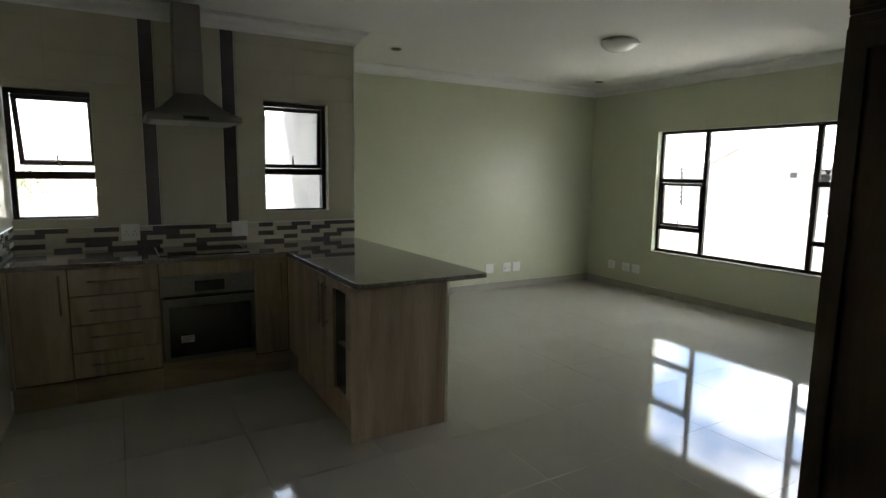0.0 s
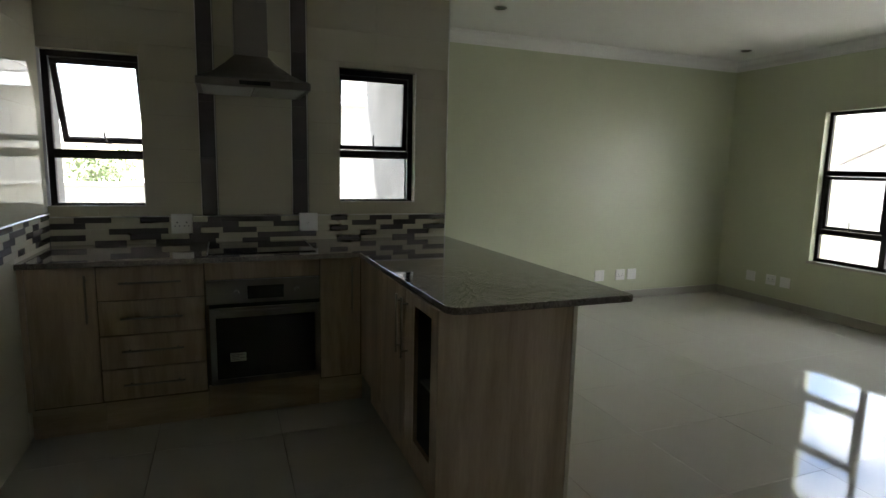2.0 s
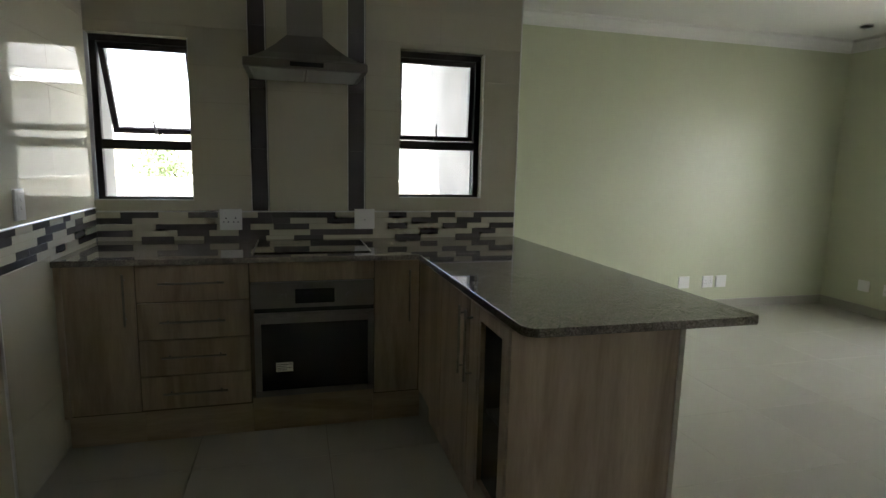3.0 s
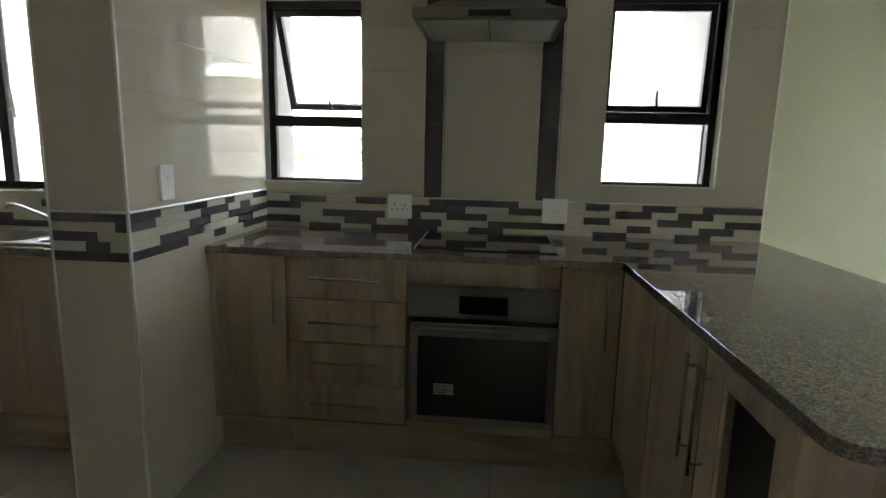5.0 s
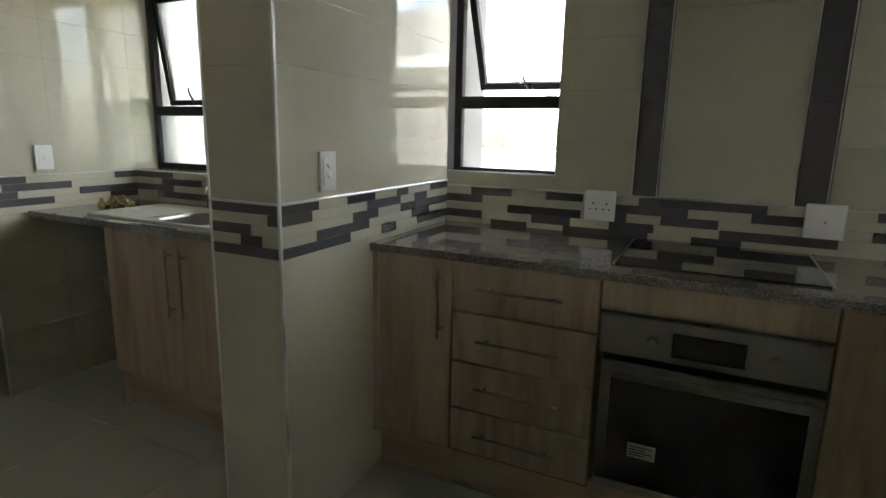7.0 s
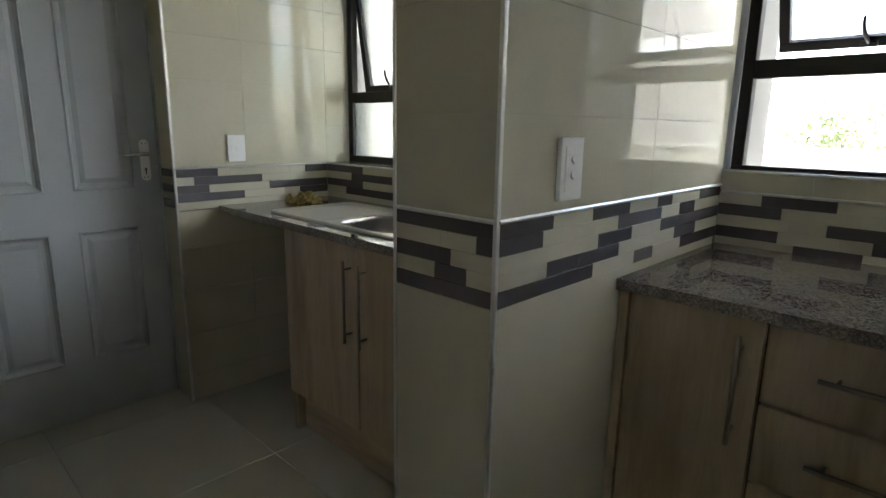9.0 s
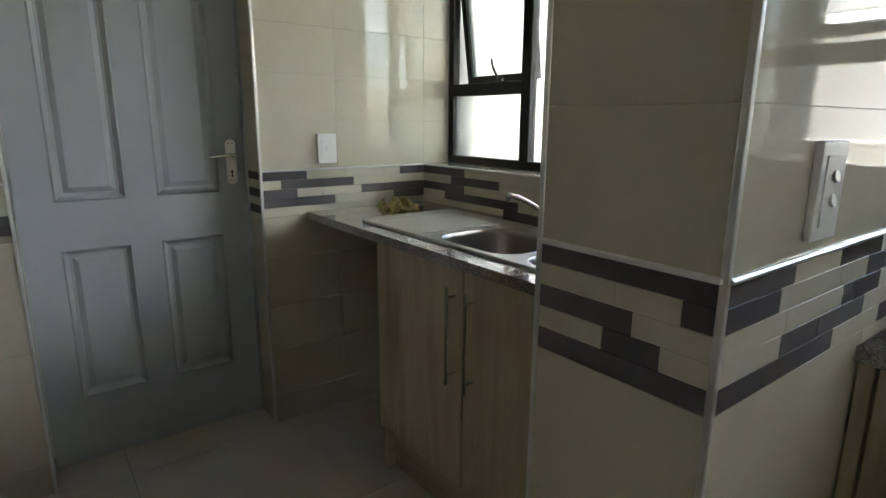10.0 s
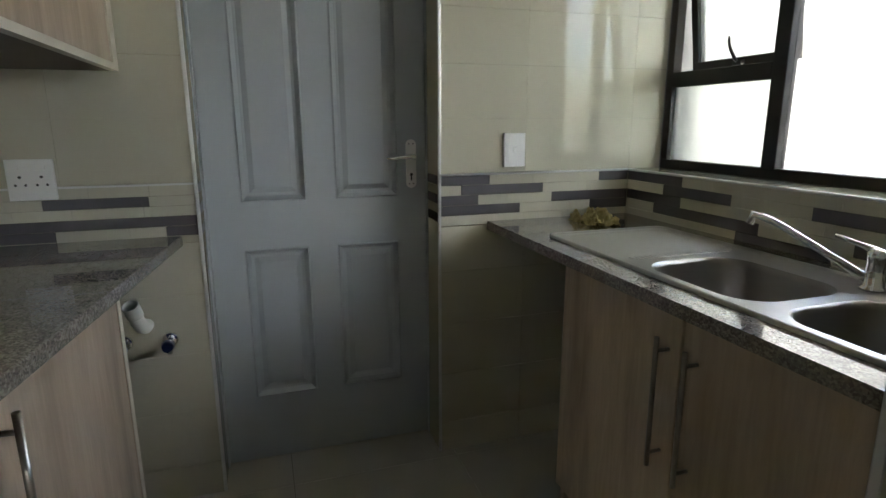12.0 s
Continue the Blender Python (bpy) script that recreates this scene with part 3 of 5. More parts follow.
for cx, cy, r in ((0.45, 4.18, 0.072), (0.72, 4.18, 0.09), (0.45, 4.42, 0.09), (0.72, 4.42, 0.072)):
    bm = bmesh.new()
    a = [bm.verts.new((cx + r * math.cos(k * math.pi / 24), cy + r * math.sin(k * math.pi / 24), TOP + 0.0062)) for k in range(48)]
    b = [bm.verts.new((cx + (r - 0.003) * math.cos(k * math.pi / 24), cy + (r - 0.003) * math.sin(k * math.pi / 24), TOP + 0.0062)) for k in range(48)]
    for k in range(48):
        bm.faces.new((a[k], a[(k + 1) % 48], b[(k + 1) % 48], b[k]))
    part("cooking_ring", bm, ringm, hob)

# ---- chimney hood ----
hd = thing("cooker_hood", (0.57, 4.35, 1.8), "stainless steel chimney cooker hood on the tiled wall", "cooker hood")
bm = bmesh.new()
hx0, hx1, hy0, hy1 = 0.272, 0.866, 4.115, Y_STOVE - 0.001
cx0, cx1, cy0 = 0.476, 0.662, 4.40
part("rim", box(hx0, hx1, hy0, hy1, 1.806, 1.846, 0.004, 2), STEEL, hd)
levels = [(0.0, 1.846), (0.18, 1.862), (0.45, 1.90), (0.75, 1.958), (1.0, 2.015)]
rings = []
for f, z in levels:
    a0, a1, b0 = hx0 + 0.004 + (cx0 - hx0 - 0.004) * f, hx1 - 0.004 + (cx1 - hx1 + 0.004) * f, hy0 + 0.004 + (cy0 - hy0 - 0.004) * f
    rings.append([bm.verts.new(c) for c in ((a0, b0, z), (a1, b0, z), (a1, hy1, z), (a0, hy1, z))])
for a, b in zip(rings, rings[1:]):
    for k in range(4):
        bm.faces.new((a[k], a[(k + 1) % 4], b[(k + 1) % 4], b[k]))
bm.faces.new(list(reversed(rings[0])))
bm.faces.new(rings[-1])
part("canopy", bm, STEEL, hd)
part("lower_chimney", box(cx0, cx1, cy0, hy1, 2.015, 2.32, 0.003, 1), STEEL, hd)
part("upper_chimney", box(cx0 + 0.004, cx1 - 0.004, cy0 + 0.004, hy1, 2.32, CEIL - 0.001, 0.003, 1), STEEL, hd)
for fx0, fx1 in ((0.30, 0.565), (0.573, 0.838)):
    gf = part("grease_filter", box(fx0, fx1, 4.15, 4.56, 1.801, 1.8065), ALU, hd)
    for k in range(14):
        yy = 4.165 + k * 0.028
        part("slat", box(fx0 + 0.012, fx1 - 0.012, yy, yy + 0.012, 1.798, 1.8008), ALU, gf)
part("button_strip", box(0.49, 0.65, hy0 - 0.0025, hy0 + 0.001, 1.815, 1.837, 0.001, 1), BLACK, hd)


# ---- sockets and switches ----
def plate(name, centre, w, h, normal, label, kind, category):
    """A wall plate facing along normal ('-y', '+x', '-x'), with its rockers and pin holes."""
    root = thing(name, centre, label, category)
    c = Vector(centre)
    side = {"-y": Vector((1, 0, 0)), "+x": Vector((0, 1, 0)), "-x": Vector((0, -1, 0))}[normal]
    out = {"-y": Vector((0, -1, 0)), "+x": Vector((1, 0, 0)), "-x": Vector((-1, 0, 0))}[normal]

    def blk(u0, u1, z0, z1, d0, d1, bevel=0.0):
        p = [c + side * a + out * b for a in (u0, u1) for b in (d0, d1)]
        xs, ys = [q.x for q in p], [q.y for q in p]
        return box(min(xs), max(xs), min(ys), max(ys), c.z + z0, c.z + z1, bevel=bevel, seg=2)
    part("cover_plate", blk(-w / 2, w / 2, -h / 2, h / 2, 0.0, 0.011, 0.003), PLASTIC, root)
    if kind == "socket":
        for s in (-1, 1):
            part("rocker", blk(s * 0.032 - 0.006, s * 0.032 + 0.006, 0.027, 0.041, 0.0105, 0.0155, 0.0015), PLASTIC, root)
            bm = bmesh.new()
            for du, dz, r in ((0, 0.008, 0.0042), (-0.012, -0.014, 0.0036), (0.012, -0.014, 0.0036)):
                q = c + side * (s * 0.026 + du) + Vector((0, 0, dz))
                add_cyl(bm, q + out * 0.0108, q + out * 0.0114, r, seg=12)
            part("pin_holes", bm, BLACK, root)
    elif kind == "switch":
        part("inner_plate", blk(-w * 0.33, w * 0.33, -h * 0.36, h * 0.36, 0.0105, 0.0128, 0.001), PLASTIC, root)
        for dz in ((0.018, -0.012) if h > 0.1 else (0.0,)):
            q = c + Vector((0, 0, dz))
            part("rocker", add_cyl(bmesh.new(), q + out * 0.0125, q + out * 0.0165 + Vector((0, 0, 0.001)), 0.0085, 0.0075, 18), PLASTIC, root)
    elif kind == "single":
        part("inner_plate", blk(-w * 0.33, w * 0.33, -h * 0.36, h * 0.36, 0.0105, 0.0128, 0.001), PLASTIC, root)
        part("rocker", blk(-0.007, 0.007, -0.010, 0.010, 0.0125, 0.0165, 0.001), PLASTIC, root)
    elif kind == "isolator":
        q = c + Vector((0, 0, -0.004))
        part("dial", add_cyl(add_cyl(bmesh.new(), q + out * 0.011, q + out * 0.014, 0.013, 0.012, 20), q + out * 0.014, q + out * 0.022, 0.007, 0.006, 14), PLASTIC, root)
        part("indicator", add_cyl(bmesh.new(), q + out * 0.0215 + Vector((0, 0, 0.002)), q + out * 0.0228 + Vector((0, 0, 0.002)), 0.003, seg=10), BLACK, root)
    return root


plate("double_socket", (0.151, Y_STOVE - 0.008, 1.024), 0.12, 0.12, "-y", "white double wall socket on the mosaic splashback", "socket", "socket")
plate("stove_isolator", (0.908, Y_STOVE - 0.008, 1.024), 0.12, 0.12, "-y", "white stove isolator switch on the mosaic splashback", "isolator", "switch")
plate("light_switch", (X_STUB + 0.0005, 3.716, 1.172), 0.078, 0.122, "+x", "white two-lever light switch on the tiled stub wall", "switch", "switch")
plate("light_switch", (X_SCUL + 0.0005, 3.935, 1.139), 0.082, 0.118, "+x", "white light switch on tiles beside the door", "single", "switch")
plate("double_socket", (X_SCUL + 0.009, 2.468, 1.083), 0.116, 0.114, "+x", "white double socket above the short granite worktop", "socket", "socket")
plate("double_socket", (X_SCUL + 0.0005, 4.20, 0.44), 0.07, 0.115, "+x", "white socket low in the appliance gap", "single", "socket")
for x in (4.152, 4.424, 4.578):
    plate("double_socket", (x, Y_LIV - 0.0005, 0.272), 0.118, 0.118, "-y", "white wall outlet low on the olive wall", "socket" if x == 4.424 else "blank", "socket")
for y in (5.335, 5.085, 4.918):
    plate("double_socket", (X_EAST - 0.0005, y, 0.277), 0.112, 0.108, "-x", "white wall outlet below the living room window", "socket" if y == 5.085 else "blank", "socket")

# ---- peninsula cabinets ----
PB = 1.725  # living room side of the peninsula


def pen_unit(name, y0, y1, label):
    root = thing(name, (1.4, (y0 + y1) / 2, 0), label, "cabinet", "peninsula cabinets")
    part("body", box(XP + 0.02, PB - 0.02, y0 + 0.001, y1 - 0.001, 0.165, UNDER - 0.001), CARCASS, root)
    part("plinth", box(XP + 0.055, XP + 0.075, y0 + 0.001, y1 - 0.001, 0, 0.164), WOOD, root)
    return root


u = pen_unit("peninsula_cabinet", 3.014, 3.952, "pale oak peninsula cabinet with two doors")
part("blank_panel", box(XP, XP + 0.018, 3.53 + G, 3.9745, 0.178, UNDER - 0.003, 0.0015, 1), WOOD, u)
d = part("door", box(XP, XP + 0.018, 3.12 + G, 3.53 - G, 0.178, UNDER - 0.003, 0.0015, 1), WOOD, u)
bar_handle(d, (XP, 3.158, 0.58), (XP, 3.158, 0.846), (-0.03, 0, 0))
d = part("door", box(XP, XP + 0.018, 3.014 + G, 3.12 - G, 0.178, UNDER - 0.003, 0.0015, 1), WOOD, u)
bar_handle(d, (XP, 3.082, 0.575), (XP, 3.082, 0.846), (-0.03, 0, 0))

# open niche at the end of the run
u = thing("niche_cabinet", (1.4, 2.9, 0), "pale oak end cabinet with a dark open niche", "cabinet", "peninsula cabinets")
bm = bmesh.new()
for y0, y1, z0, z1 in ((2.732, 2.785, 0.166, 0.875), (2.99, 3.012, 0.166, 0.875), (2.785, 2.99, 0.828, 0.875), (2.785, 2.99, 0.166, 0.232)):
    add_box(bm, XP, XP + 0.018, y0, y1, z0, z1)
part("face_frame", bm, WOOD, u)
part("plinth", box(XP + 0.055, XP + 0.075, 2.732, 3.012, 0, 0.164), WOOD, u)
# niche lining darkened: the shade inside the recess is put into its colour
NICHE = material("shaded_niche_board", (0.12, 0.115, 0.108), 0.5)[0]
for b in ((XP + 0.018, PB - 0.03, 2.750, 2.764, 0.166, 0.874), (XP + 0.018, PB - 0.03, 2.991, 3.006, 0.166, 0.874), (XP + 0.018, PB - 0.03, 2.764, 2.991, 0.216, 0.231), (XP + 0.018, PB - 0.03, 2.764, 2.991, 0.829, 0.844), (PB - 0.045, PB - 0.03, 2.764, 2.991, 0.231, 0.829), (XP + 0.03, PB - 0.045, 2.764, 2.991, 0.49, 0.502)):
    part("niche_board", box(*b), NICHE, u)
cb = thing("loose_cable", (1.2, 2.86, 0.51), "thin white cable hanging inside the dark niche", "cable")
bm = bmesh.new()
add_tube(bm, [(1.18, 2.84, 0.828), (1.178, 2.842, 0.72), (1.18, 2.845, 0.6), (1.2, 2.85, 0.53), (1.26, 2.87, 0.506), (1.36, 2.88, 0.506)], 0.0028, 8)
part("wire", bm, PVC, cb)

pe = thing("peninsula_end_panel", (1.4, 2.71, 0), "full-height pale oak end panel of the breakfast bar", "panel")
part("panel", box(1.12, PB, 2.71, 2.73, 0.0, UNDER - 0.001, 0.0015, 1), WOOD, pe)
part("edge_strip", box(PB - 0.016, PB + 0.003, 2.706, 2.7095, 0.0, UNDER - 0.001), BAND, pe)
pb = thing("peninsula_back_panel", (PB, 3.6, 0), "pale oak back panel of the breakfast bar", "panel")
part("panel", box(PB - 0.018, PB, 2.732, 4.59, 0.0, UNDER - 0.001), WOOD, pb)

# ---- scullery: sink side ----
SF = 3.854
wt2 = thing("sink_worktop", (-1.65, 4.15, 0.858), "speckled granite worktop around the steel sink", "worktop")
bowl_l, bowl_r = (-1.685, -1.34, 3.945, 4.225), (-1.302, -0.957, 3.945, 4.225)
bm = bmesh.new()
for b in ((X_SCUL + 0.001, -2.08, 3.838, Y_SCUL - 0.001), (-2.08, X_STUB_W - 0.001, 3.838, 3.932), (-2.08, X_STUB_W - 0.001, 4.24, Y_SCUL - 0.001), (-2.08, -1.70, 3.932, 4.24), (-0.945, X_STUB_W - 0.001, 3.932, 4.24)):
    add_box(bm, b[0], b[1], b[2], b[3], 0.858, 0.888)
bmesh.ops.remove_doubles(bm, verts=bm.verts, dist=1e-5)
part("slab", bm, GRANITE, wt2)


def rounded(x0, x1, y0, y1, r, n=6):
    return arc(x0 + r, y0 + r, r, 180, 270, n) + arc(x1 - r, y0 + r, r, 270, 360, n) + arc(x1 - r, y1 - r, r, 0, 90, n) + arc(x0 + r, y1 - r, r, 90, 180, n)


sk = thing("kitchen_sink", (-1.55, 4.15, 0.87), "double-bowl stainless steel drop-in sink with drainer", "sink")
SZ = 0.8885
so = (-2.09, -0.915, 3.91, 4.335)


def ring_faces(bm, a, b):
    n = len(a)
    for k in range(n):
        bm.faces.new((a[k], a[(k + 1) % n], b[(k + 1) % n], b[k])).smooth = True


def loop(bm, pts, z):
    return [bm.verts.new((x, y, z)) for x, y in pts]


bm = bmesh.new()
# deck: strips round the bowls and the drainer tray
outer = [loop(bm, rounded(so[0] + i, so[1] - i, so[2] + i, so[3] - i, 0.03 - i * 0.6), z) for i, z in ((0.0, SZ), (0.001, SZ + 0.006), (0.006, SZ + 0.009), (0.012, SZ + 0.008), (0.018, SZ + 0.0045))]
for a, b in zip(outer, outer[1:]):
    ring_faces(bm, a, b)
holes = []
for x0, x1, y0, y1 in (bowl_l, bowl_r):
    holes.append(loop(bm, rounded(x0, x1, y0, y1, 0.085, 8), SZ + 0.0045))
tray = loop(bm, rounded(-2.055, -1.715, 3.95, 4.30, 0.05), SZ + 0.0045)
edges = []
for lp in (outer[-1], *holes, tray):
    for k in range(len(lp)):
        e = bm.edges.get((lp[k], lp[(k + 1) % len(lp)])) or bm.edges.new((lp[k], lp[(k + 1) % len(lp)]))
        edges.append(e)
bmesh.ops.triangle_fill(bm, use_beauty=True, use_dissolve=False, edges=edges, normal=(0, 0, 1))


def inside(p, lp):
    c = False
    for k in range(len(lp)):
        a, b = lp[k].co, lp[k - 1].co
        if (a.y > p.y) != (b.y > p.y) and p.x < (b.x - a.x) * (p.y - a.y) / (b.y - a.y) + a.x:
            c = not c
    return c


gone = [f for f in bm.faces if len(f.verts) == 3 and any(inside(f.calc_center_median(), lp) for lp in (*holes, tray))]
bmesh.ops.delete(bm, geom=gone, context="FACES_ONLY")
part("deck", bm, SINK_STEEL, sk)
bm = bmesh.new()
tr1 = loop(bm, rounded(-2.055, -1.715, 3.95, 4.30, 0.05), SZ + 0.0045)
tr2 = loop(bm, rounded(-2.049, -1.721, 3.956, 4.294, 0.046), SZ + 0.001)
ring_faces(bm, tr1, tr2)
bm.faces.new(tr2)
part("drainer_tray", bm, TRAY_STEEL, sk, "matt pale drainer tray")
bm = bmesh.new()
for k in range(20):
    yy = 3.972 + k * 0.0155
    add_box(bm, -1.755, -1.73, yy, yy + 0.010, SZ + 0.0008, SZ + 0.0038, 0.0012, 1)
part("drainer_scallops", bm, SINK_STEEL, sk)
for x0, x1, y0, y1 in (bowl_l, bowl_r):
    bm = bmesh.new()
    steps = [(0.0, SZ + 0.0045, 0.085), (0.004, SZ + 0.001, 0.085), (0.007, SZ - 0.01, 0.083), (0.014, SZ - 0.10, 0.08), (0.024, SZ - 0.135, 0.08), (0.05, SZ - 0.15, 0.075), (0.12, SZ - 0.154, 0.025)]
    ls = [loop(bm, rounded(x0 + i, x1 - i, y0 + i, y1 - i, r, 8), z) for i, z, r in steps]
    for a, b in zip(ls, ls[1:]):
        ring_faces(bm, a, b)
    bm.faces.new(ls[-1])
    part("bowl", bm, BOWL_STEEL, sk, "brushed sink bowl with shade put into its colour")
    c = ((x0 + x1) / 2, (y0 + y1) / 2, SZ - 0.1535)
    part("waste", add_lathe(bmesh.new(), [(0.04, 0.0), (0.04, 0.003), (0.03, 0.004), (0.026, 0.001), (0.0005, 0.001)], c, 24), CHROME, sk, "chrome sink waste")

tp = thing("mixer_tap", (-1.34, 4.268, SZ), "chrome single-lever mixer tap with a long swan spout", "tap")
TX, TY = -1.34, 4.268
part("body", add_lathe(bmesh.new(), [(0.026, 0.005), (0.026, 0.010), (0.019, 0.015), (0.018, 0.066), (0.020, 0.07), (0.020, 0.082), (0.015, 0.09), (0.004, 0.093)], (TX, TY, SZ), 24), CHROME, tp)
bm = bmesh.new()
sp = []
for k in range(13):
    f = k / 12
    out = 0.25 * f
    zz = SZ + 0.02 + 0.125 * f - 0.013 * max(0, (f - 0.7) / 0.3) ** 2
    sp.append((TX - out * 0.93, TY - out * 0.36, zz))
sp.append((sp[-1][0] - 0.006, sp[-1][1] - 0.003, sp[-1][2] - 0.022))
add_tube(bm, sp, [0.0105, 0.0095, 0.009, 0.009, 0.0085, 0.0085, 0.0085, 0.008, 0.008, 0.008, 0.008, 0.0085, 0.0095, 0.0095], 14)
part("spout", bm, CHROME, tp)
bm = bmesh.new()
add_tube(bm, [(TX, TY, SZ + 0.084), (TX - 0.03, TY - 0.002, SZ + 0.092), (TX - 0.06, TY - 0.004, SZ + 0.098), (TX - 0.09, TY - 0.005, SZ + 0.104)], [0.010, 0.006, 0.005, 0.005], 12)
part("lever", bm, CHROME, tp)

# crumpled cloth on the worktop
cl_ob = thing("dust_cloth", (-2.245, 4.185, 0.888), "crumpled yellow cleaning cloth on the worktop", "cloth")
bm = bmesh.new()
N = 26
vs = {}
for i in range(N):
    for j in range(N):
        a, b = i / (N - 1) - 0.5, j / (N - 1) - 0.5
        r = math.hypot(a, b)
        q = noise.noise(Vector((a * 5, b * 5, 1.7)))
        q2 = noise.noise(Vector((a * 11, b * 11, 4.1)))
        h = max(0.0, 0.05 * (0.75 - r) + 0.05 * q + 0.018 * q2) * (1 if r < 0.5 else 0.5)
        vs[i, j] = bm.verts.new((-2.245 + a * (0.17 + 0.05 * q), 4.185 + b * (0.12 + 0.04 * q2), 0.8885 + h))
for i in range(N - 1):
    for j in range(N - 1):
        bm.faces.new((vs[i, j], vs[i + 1, j], vs[i + 1, j + 1], vs[i, j + 1])).smooth = True
bmesh.ops.solidify(bm, geom=list(bm.faces), thickness=0.002)
part("cloth", bm, CLOTH, cl_ob)

u = thing("sink_cabinet", (-1.4, 4.15, 0), "pale oak sink cabinet with two doors and bar handles", "cabinet")
part("side_panel", box(-1.872, -1.854, SF + 0.02, 4.405, 0.0, 0.857), WOOD, u)
part("body", box(-1.853, X_STUB_W - 0.002, SF + 0.021, SF + 0.036, 0.165, 0.857), CARCASS, u)
part("floor_board", box(-1.853, X_STUB_W - 0.002, SF + 0.037, 4.405, 0.165, 0.182), CARCASS, u)
part("plinth", box(-1.853, X_STUB_W - 0.002, SF + 0.055, SF + 0.073, 0.0, 0.164), WOOD_H, u)
for x0, x1, hx in ((-1.872, -1.405, -1.442), (-1.405, -0.935, -1.36)):
    d = part("door", box(x0 + G, x1 - G, SF, SF + 0.018, 0.178, 0.854, 0.0015, 1), WOOD, u)
    bar_handle(d, (hx, SF, 0.514), (hx, SF, 0.806), (0, -0.032, 0))
part("filler", box(-0.935 + G, X_STUB_W - 0.003, SF, SF + 0.018, 0.178, 0.854), WOOD, u)

# ---- scullery: short worktop opposite ----
LF, LE = 2.745, -1.02
wt3 = thing("short_worktop", (-1.75, 2.5, 0.867), "speckled granite worktop over the washing machine gap", "worktop")
part("slab", slab_bm([(X_SCUL + 0.001, Y_SCUL_S + 0.001), (LE, Y_SCUL_S + 0.001), (LE, 2.675), (X_SCUL + 0.001, 2.832)], 0.867, 0.899, 0.003), GRANITE, wt3)
u = thing("scullery_base_cabinet", (-1.42, 2.5, 0), "pale oak base cabinet with long bar handles", "cabinet")
part("side_panel", box(-1.95, -1.932, Y_SCUL_S + 0.09, LF - 0.001, 0.0, 0.866), WOOD, u)
part("body", box(-1.931, LE + 0.01, Y_SCUL_S + 0.09, LF - 0.02, 0.165, 0.866), CARCASS, u)
part("plinth", box(-1.931, LE + 0.01, LF - 0.075, LF - 0.055, 0.0, 0.164), WOOD_H, u)
part("edge_strip", box(-1.9505, -1.9315, LF - 0.0005, LF + 0.0012, 0.0, 0.866), BAND, u)
for x0, x1, hx in ((-1.931, -1.352, -1.405), (-1.352, LE + 0.01, -1.308)):
    d = part("door", box(x0 + G, x1 - G, LF - 0.018, LF, 0.178, 0.863, 0.0015, 1), WOOD, u)
    bar_handle(d, (hx, LF, 0.535), (hx, LF, 0.845), (0, 0.032, 0), 0.006)
# the run under the slab stands a little askew
u.matrix_basis = Matrix.Translation((-1.95, LF, 0)) @ Matrix.Rotation(radians(-5), 4, "Z") @ Matrix.Translation((1.95, -LF, 0)) @ u.matrix_basis
u = thing("wall_cabinet", (-1.8, 2.42, 1.379), "oak wall cabinet with pale edging above the worktop", "cabinet")
part("body", box(X_SCUL + 0.001, LE, Y_SCUL_S + 0.002, 2.693, 1.379, 2.05), CARCASS, u)
for x0, x1 in ((X_SCUL + 0.055, -1.5), (-1.5, LE)):
    part("door", box(x0 + G, x1 - G, 2.694, 2.711, 1.398, 2.045, 0.001, 1), WOOD, u)
part("edge_strip", add_box(box(X_SCUL + 0.001, LE, 2.694, 2.715, 1.3785, 1.396), X_SCUL + 0.001, X_SCUL + 0.053, 2.694, 2.715, 1.397, 2.05), BAND, u)

pp = thing("drain_pipe_stub", (X_SCUL, 2.709, 0.648), "white plastic drain elbow standing off the tiled wall", "pipe")
bm = bmesh.new()
PY, PZ = 2.706, 0.625
add_tube(bm, [(X_SCUL, PY, PZ), (X_SCUL + 0.03, PY, PZ + 0.002), (X_SCUL + 0.05, PY - 0.004, PZ + 0.012), (X_SCUL + 0.066, PY - 0.01, PZ + 0.034), (X_SCUL + 0.078, PY - 0.014, PZ + 0.062)], [0.02, 0.02, 0.0215, 0.021, 0.0205], 20)
part("elbow", bm, PVC, pp)
q0, q1 = Vector((X_SCUL + 0.075, PY - 0.013, PZ + 0.056)), Vector((X_SCUL + 0.094, PY - 0.02, PZ + 0.094))
bm = add_cyl(bmesh.new(), q0, q1, 0.0235, 0.024, 24, caps=False)
add_cyl(bm, q0, q1, 0.0205, 0.021, 24, caps=False)
axis = (q1 - q0).to_track_quat("Z", "Y").to_matrix()
rim_in, rim_out = [[bm.verts.new(q1 + axis @ Vector((r * math.cos(k * math.pi / 12), r * math.sin(k * math.pi / 12), 0))) for k in range(24)] for r in (0.021, 0.024)]
for k in range(24):
    bm.faces.new((rim_in[k], rim_in[(k + 1) % 24], rim_out[(k + 1) % 24], rim_out[k]))
part("collar", bm, PVC, pp, "open pipe socket")


